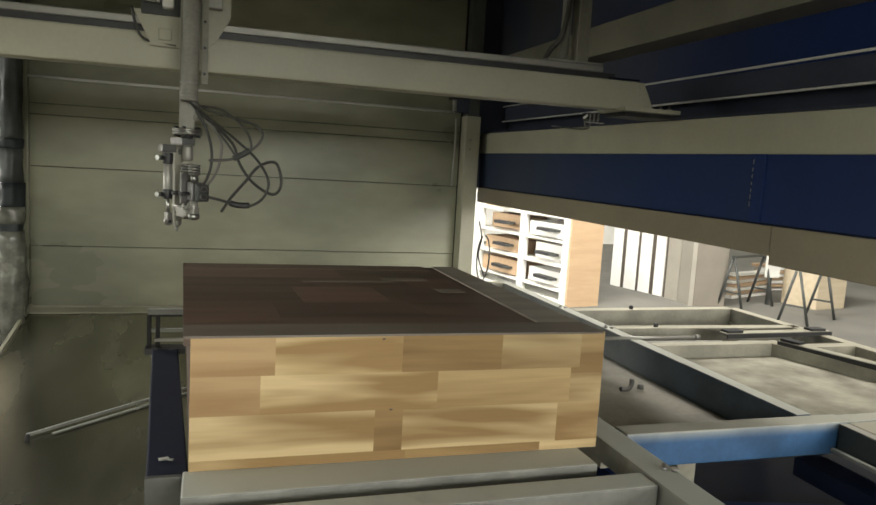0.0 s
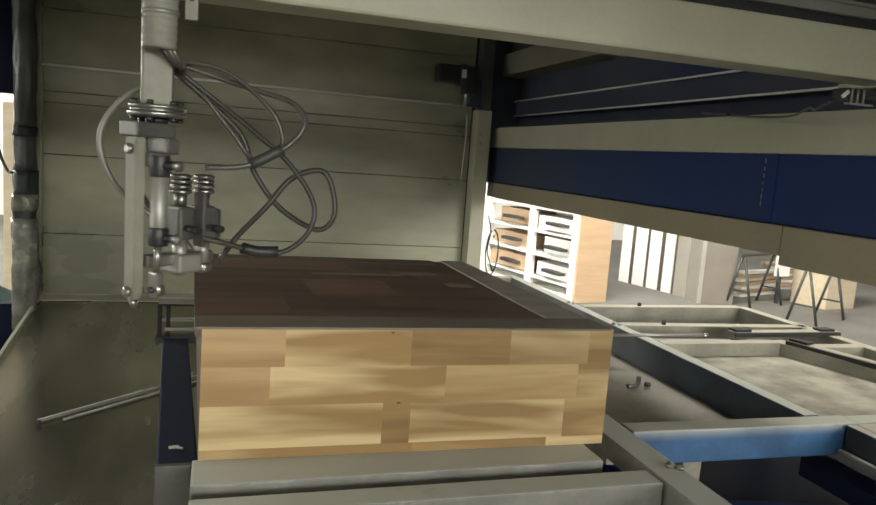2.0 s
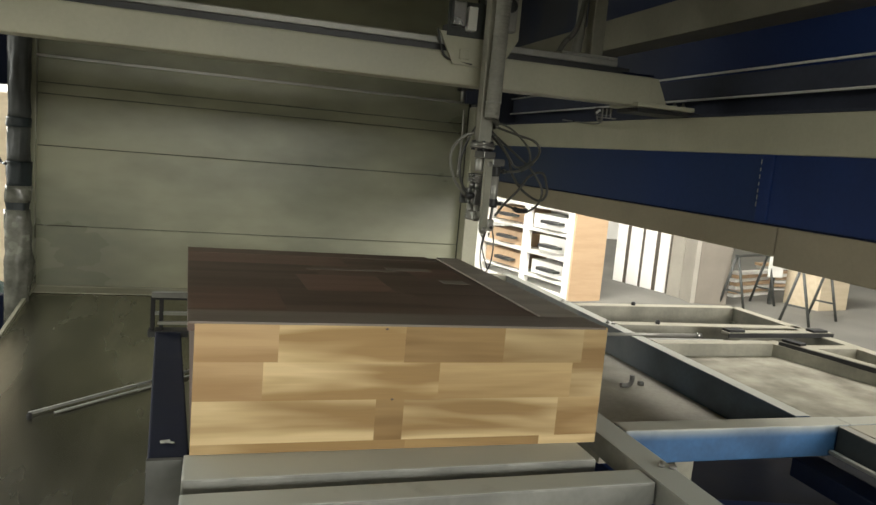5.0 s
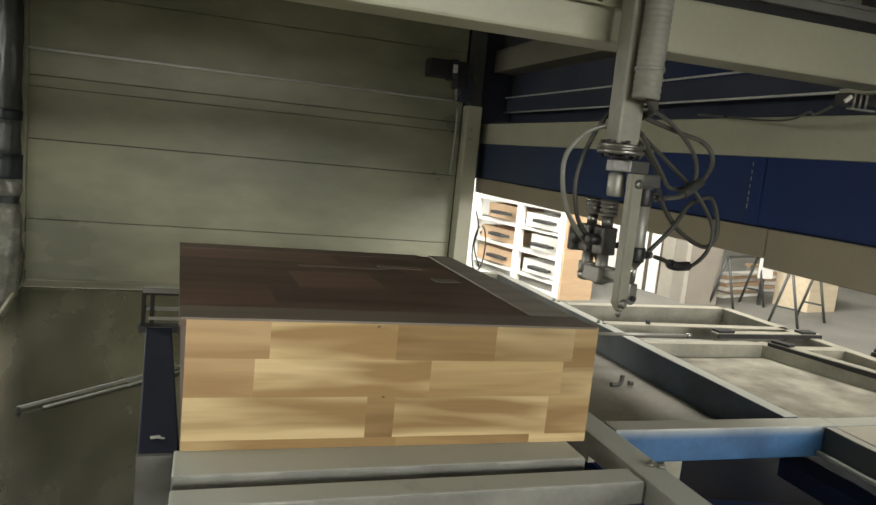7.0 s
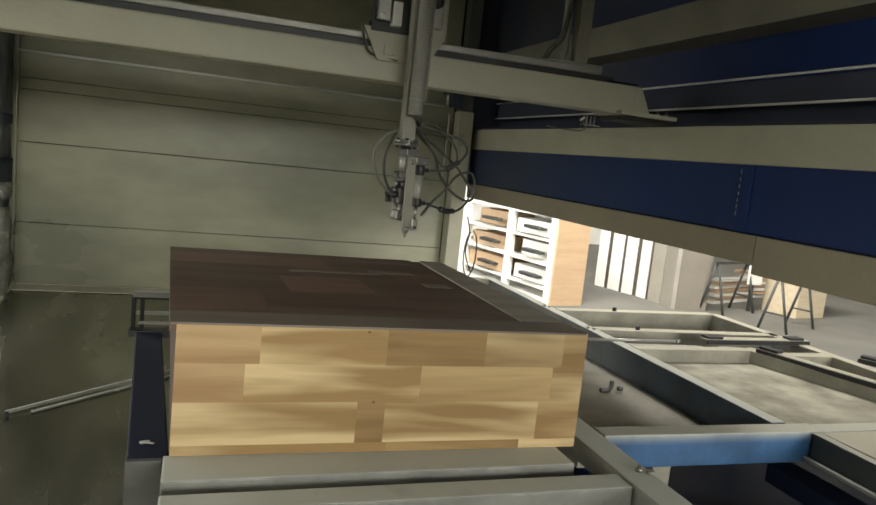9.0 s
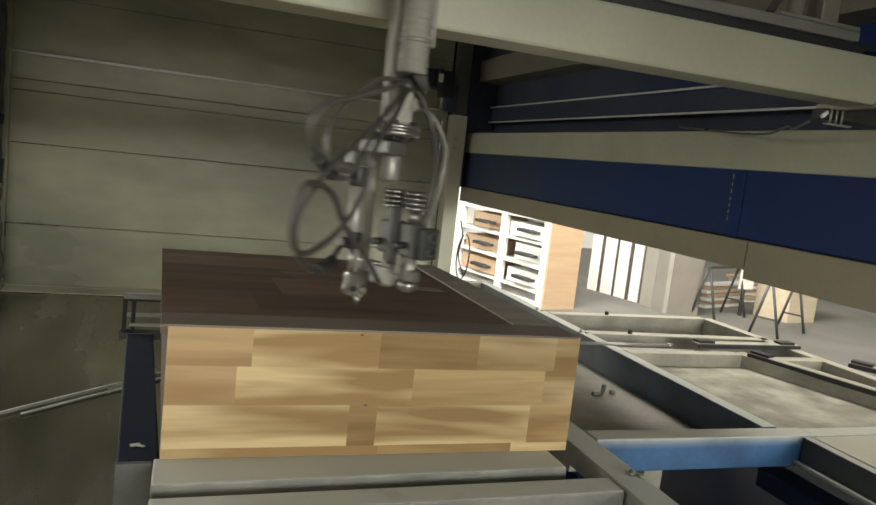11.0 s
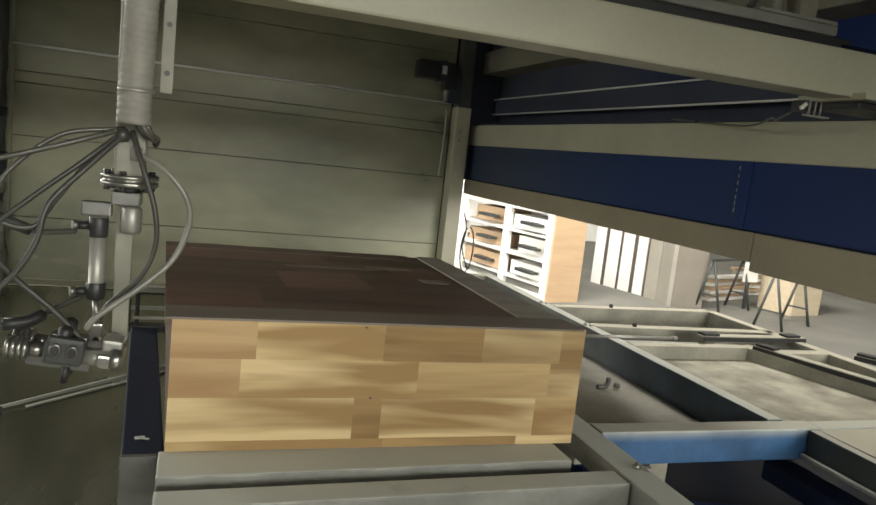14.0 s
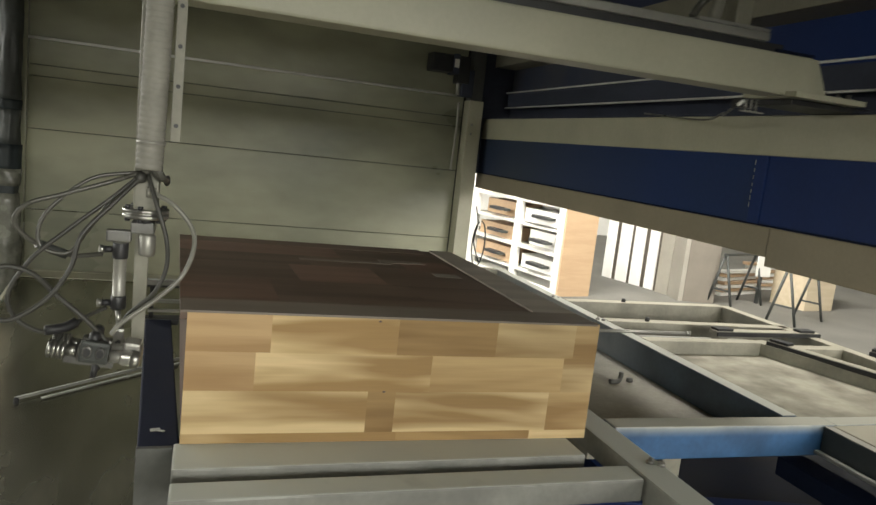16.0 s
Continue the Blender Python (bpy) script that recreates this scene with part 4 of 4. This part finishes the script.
    part("hub", lathe(bmesh.new(), [(0.0105, -0.066), (0.0125, -0.062), (0.0125, -0.035), (0.009, -0.0305)], pose(0.004, 0.004, 0), 16), M_ALU, h)
    part("hub_block", bx(-0.057, -0.0205, 0.011, 0.029, -0.0485, -0.030, 0.003), M_GREY_M, h)
    cx, cy = -0.036, 0.022
    part("cylinder", lathe(bmesh.new(), [(0.0110, -0.150), (0.0110, -0.138), (0.0098, -0.137), (0.0098, -0.074), (0.0110, -0.073), (0.0110, -0.049)], pose(cx, cy, 0), 18), M_ALU, h, "round silver air cylinder")
    for a, b in ((-0.158, -0.136), (-0.076, -0.050)):
        part("collar", lathe(bmesh.new(), [(0.0108, a), (0.0118, a + 0.003), (0.0118, b - 0.002), (0.0108, b)], pose(cx, cy, 0), 18), M_BLACK, h)
    part("piston_rod", rod((cx, cy, -0.157), (cx + 0.003, cy, -0.192), 0.0042), M_STEEL, h)
    part("clevis", bx(cx - 0.005, cx + 0.011, cy - 0.006, cy + 0.006, -0.212, -0.190, 0.003), M_STEEL, h)
    part("clevis_eye", lathe(bmesh.new(), [(0.010, -0.005), (0.010, 0.005)], pose(cx + 0.003, cy, -0.212, 90), 16), M_STEEL, h)
    part("clevis_pin", rod((cx + 0.003, cy - 0.010, -0.212), (cx + 0.003, cy + 0.010, -0.212), 0.004), M_BLACK, h)
    for z in (-0.148, -0.062):
        part("fitting", rod((cx - 0.010, cy, z), (cx - 0.024, cy - 0.004, z), 0.0052), M_BLACK, h)
        part("fitting_nut", rod((cx - 0.024, cy - 0.004, z), (cx - 0.030, cy - 0.006, z), 0.0066, 6), M_STEEL, h)

    # hoses that turn with the head
    def hose(pts, r, mt, on=h):
        part("hose", tube(bmesh.new(), pts, r * 0.9, 8, 7), mt, on)
    feed = part("feed_hose", lathe(bmesh.new(), [(0.0, 0.028), (0.007, 0.029), (0.007, 0.044), (0.0, 0.045)], pose(0.008, -0.021, 0), 12), M_SLEEVE, t, "pale feed hose bowing out beside the head")
    hose(((0.010, -0.022, 0.036), (0.040, -0.032, 0.022), (0.068, -0.034, -0.010), (0.074, -0.030, -0.046), (0.058, -0.034, -0.090), (0.024, -0.046, -0.124), (-0.022, -0.056, -0.160), (-0.036, -0.058, -0.178)), 0.0042, M_HOSE_L, feed)
    hose(((0.002, -0.024, 0.064), (0.018, -0.044, 0.020), (0.034, -0.048, -0.030), (0.036, -0.046, -0.075), (0.020, -0.046, -0.115), (-0.014, -0.040, -0.150), (-0.024, -0.034, -0.170)), 0.0038, M_HOSE, feed)
    # the loom of long hoses swings round the column by itself
    loom = part("hose_loom", lathe(bmesh.new(), [(0.0, 0.050), (0.007, 0.051), (0.009, 0.058), (0.007, 0.066), (0.0, 0.068)], pose(-0.003, -0.025, 0), 12), M_HOSE, t, "loom of long looping hoses")
    hose(((0.0, -0.023, 0.066), (-0.05, -0.045, 0.052), (-0.105, -0.055, 0.038), (-0.150, -0.060, 0.026), (-0.168, -0.058, 0.002), (-0.152, -0.045, -0.028), (-0.110, -0.02, -0.056), (-0.068, 0.012, -0.062)), 0.0040, M_HOSE_C, loom)
    hose(((-0.002, -0.024, 0.062), (-0.045, -0.045, 0.028), (-0.100, -0.055, -0.012), (-0.150, -0.060, -0.052), (-0.184, -0.060, -0.100), (-0.180, -0.055, -0.138), (-0.152, -0.045, -0.164), (-0.118, -0.03, -0.164), (-0.090, -0.005, -0.154), (-0.068, 0.012, -0.148)), 0.0036, M_HOSE, loom)
    hose(((0.0, -0.026, 0.060), (-0.04, -0.05, 0.022), (-0.082, -0.065, -0.020), (-0.100, -0.070, -0.068), (-0.136, -0.075, -0.112), (-0.186, -0.080, -0.136), (-0.206, -0.085, -0.110), (-0.190, -0.085, -0.060), (-0.150, -0.075, -0.070), (-0.120, -0.062, -0.110), (-0.085, -0.058, -0.150), (-0.06, -0.056, -0.186)), 0.0040, M_HOSE, loom)
    hose(((-0.004, -0.022, 0.066), (-0.07, -0.038, 0.058), (-0.130, -0.048, 0.010), (-0.140, -0.052, -0.034), (-0.105, -0.050, -0.048), (-0.080, -0.045, -0.020), (-0.04, -0.034, 0.030)), 0.0034, M_HOSE_C, loom)
    part("plug", tube(bmesh.new(), ((-0.106, -0.020, -0.160), (-0.122, -0.032, -0.165), (-0.146, -0.042, -0.164)), 0.0075, 8, 2), M_BLACK, loom)
    part("plug", tube(bmesh.new(), ((-0.112, -0.022, -0.055), (-0.130, -0.032, -0.044), (-0.146, -0.040, -0.033)), 0.0072, 8, 2), M_FRAME_D, loom)

    # twin spray gun, tilting on the foot of the bar: its own x runs out along the barrels
    g = part("spray_gun", bx(-0.010, 0.010, -0.08, 0.026, -0.007, 0.007, 0.003), M_STEEL, t, "twin chromed spray guns on a pivot")
    for y in (-0.028, -0.066):
        m = pose(0, y, 0, 0, 90)
        part("air_cap", lathe(bmesh.new(), [(0.006, 0.028), (0.012, 0.024), (0.013, 0.012), (0.010, 0.010)], m, 16), M_STEEL, g)
        part("barrel", lathe(bmesh.new(), [(0.009, -0.03), (0.009, 0.010)], m, 16), M_ALU, g)
        part("body", bx(-0.085, -0.0305, y - 0.012, y + 0.012, -0.013, 0.014, 0.004), M_GREY_M, g)
        part("cup", lathe(bmesh.new(), [(0.009, 0.014), (0.011, 0.017), (0.011, 0.028), (0.006, 0.032)], pose(-0.06, y, 0), 14), M_BLACK, g)
        part("neck", lathe(bmesh.new(), [(0.008, -0.105), (0.008, -0.085)], m, 14), M_STEEL, g)
        prof = []
        for k in range(4):
            z = -0.137 + 0.008 * k
            prof += [(0.010, z), (0.0135, z + 0.002), (0.0135, z + 0.006), (0.010, z + 0.008)]
        part("knob", lathe(bmesh.new(), prof, m, 16), M_STEEL, g)
        part("inlet", rod((-0.05, y, -0.013), (-0.05, y, -0.034), 0.006), M_BLACK, g)
    part("pivot_block", bx(-0.008, 0.022, -0.05, -0.012, -0.018, 0.018, 0.004), M_ALU, g)
    part("mount_plate", bx(-0.11, -0.02, -0.05, -0.044, -0.024, -0.006, 0.002), M_GREY_M, g)
    part("valve_block", bx(-0.080, -0.028, -0.092, -0.0785, -0.008, 0.024, 0.005), M_FRAME_D, g)
    for x in (-0.066, -0.043):
        m = pose(x, -0.092, 0.009, 90)
        part("ring", lathe(bmesh.new(), [(0.009, 0.0), (0.009, 0.003), (0.0065, 0.0035)], m, 14), M_GREY_M, g)
        part("port", lathe(bmesh.new(), [(0.0062, 0.001), (0.0062, 0.0042)], m, 14), M_BLACK, g)
    part("cross_bar", rod((-0.05, -0.06, -0.018), (-0.05, -0.03, -0.018), 0.005), M_STEEL, g)
    # the guns are short and slim
    for ob in (g, *g.children):
        ob.data.transform(Matrix.Diagonal((0.78, 0.95, 1.05, 1)))
    return t, h, g, loom, feed


hall()
back_wall()
pan()
right_wall()
booth_shell()
film_curtain()
outside_left()
track_motor()
table()
side_frame()
clamp_bits()
cabinet()
clamp_rack()
panel_stack()
trestles()
GANTRY = gantry()
CARRIAGE = carriage()
ARM, HEAD, GUN, LOOM, FEED = spray_arm()


def motions():
    # seconds, gantry y, head x, head z, head turn, gun tilt (90: pointing down)
    rows = [
        (0.0, 1.902, -0.054, 1.553, 30, 90), (0.5, 1.775, -0.112, 1.548, 30, 90), (1.0, 1.459, -0.114, 1.545, 31, 90),
        (1.5, 1.200, -0.084, 1.547, 33, 90), (1.75, 1.080, -0.079, 1.546, 58, 90), (1.9, 1.038, -0.078, 1.545, 92, 90), (2.0, 1.024, -0.078, 1.544, 132, 90),
        (2.2, 1.021, -0.010, 1.545, 178, 90), (2.5, 1.020, 0.137, 1.546, 188, 90), (3.0, 1.022, 0.444, 1.546, 188, 90), (3.5, 1.000, 0.632, 1.543, 188, 90),
        (4.0, 1.356, 0.669, 1.546, 188, 90), (4.5, 1.660, 0.668, 1.546, 188, 90), (5.0, 1.880, 0.665, 1.546, 188, 90),
        (5.5, 1.860, 0.655, 1.546, 188, 90), (6.0, 1.560, 0.640, 1.546, 188, 90), (6.5, 1.262, 0.622, 1.546, 188, 90),
        (7.0, 0.994, 0.562, 1.544, 188, 90), (7.5, 1.309, 0.572, 1.545, 188, 90), (8.0, 1.558, 0.552, 1.545, 188, 90),
        (8.5, 1.850, 0.531, 1.546, 188, 90), (9.0, 1.879, 0.497, 1.547, 188, 90), (9.5, 1.640, 0.490, 1.547, 182, 90),
        (10.0, 1.320, 0.480, 1.548, 155, 90), (10.5, 1.040, 0.430, 1.549, 100, 90), (11.0, 0.996, 0.245, 1.552, 32, 90), (11.3, 0.996, 0.086, 1.560, 6, 90),
        (11.4, 0.996, 0.029, 1.560, 3, 90), (11.5, 0.996, -0.042, 1.560, 2, 90), (11.6, 0.998, -0.078, 1.560, 0, 80),
        (11.7, 1.005, -0.074, 1.535, 0, 45), (11.8, 1.018, -0.075, 1.507, 0, 14), (12.0, 1.042, -0.078, 1.497, 0, 9), (12.5, 1.234, -0.092, 1.475, 0, 8),
        (13.0, 1.022, -0.077, 1.456, 0, 8), (13.5, 1.231, -0.087, 1.446, 0, 8), (14.0, 1.062, -0.080, 1.440, 0, 8),
        (14.5, 1.125, -0.085, 1.420, 0, 8), (15.0, 1.192, -0.089, 1.400, 0, 8), (15.5, 0.992, -0.075, 1.388, 0, 8),
        (16.0, 1.274, -0.094, 1.364, 0, 8)]
    walk(GANTRY, [(t, pose(0, y, 0)) for t, y, x, z, a, b in rows])
    walk(CARRIAGE, [(t, pose(x, y, 0)) for t, y, x, z, a, b in rows])
    walk(ARM, [(t, pose(x + 0.013, y - 0.07, z)) for t, y, x, z, a, b in rows])
    walk(HEAD, [(t, pose(-0.013, 0, 0, 0, 0, a)) for t, y, x, z, a, b in rows])
    walk(GUN, [(t, pose(-0.013, 0, 0, 0, 0, a) @ pose(-0.014, 0, -0.216 + 0.036 * b / 90, 0, b, 0)) for t, y, x, z, a, b in rows])

    # the loom hangs to one side, and swings across once with the head: seconds, turn, droop
    swing = [(0.0, 146, 0), (1.6, 146, 0), (2.2, 164, 0), (2.5, 168, 0), (9.0, 168, 0), (9.8, 155, 0), (10.4, 100, -2), (11.0, 25, -4), (11.3, 6, -6), (11.6, 0, -6), (16.0, 0, -6)]
    walk(LOOM, [(t, pose(-0.013, 0, 0, 0, 0, a) @ pose(0, 0, 0, 0, d, 0)) for t, a, d in swing])
    swing = [(0.0, 33), (1.6, 36), (1.8, 112), (1.95, 166), (2.5, 188), (9.0, 188), (9.8, 168), (10.4, 100), (11.0, 32), (11.3, 6), (11.6, 0), (16.0, 0)]
    walk(FEED, [(t, pose(-0.013, 0, 0, 0, 0, a)) for t, a in swing])


motions()
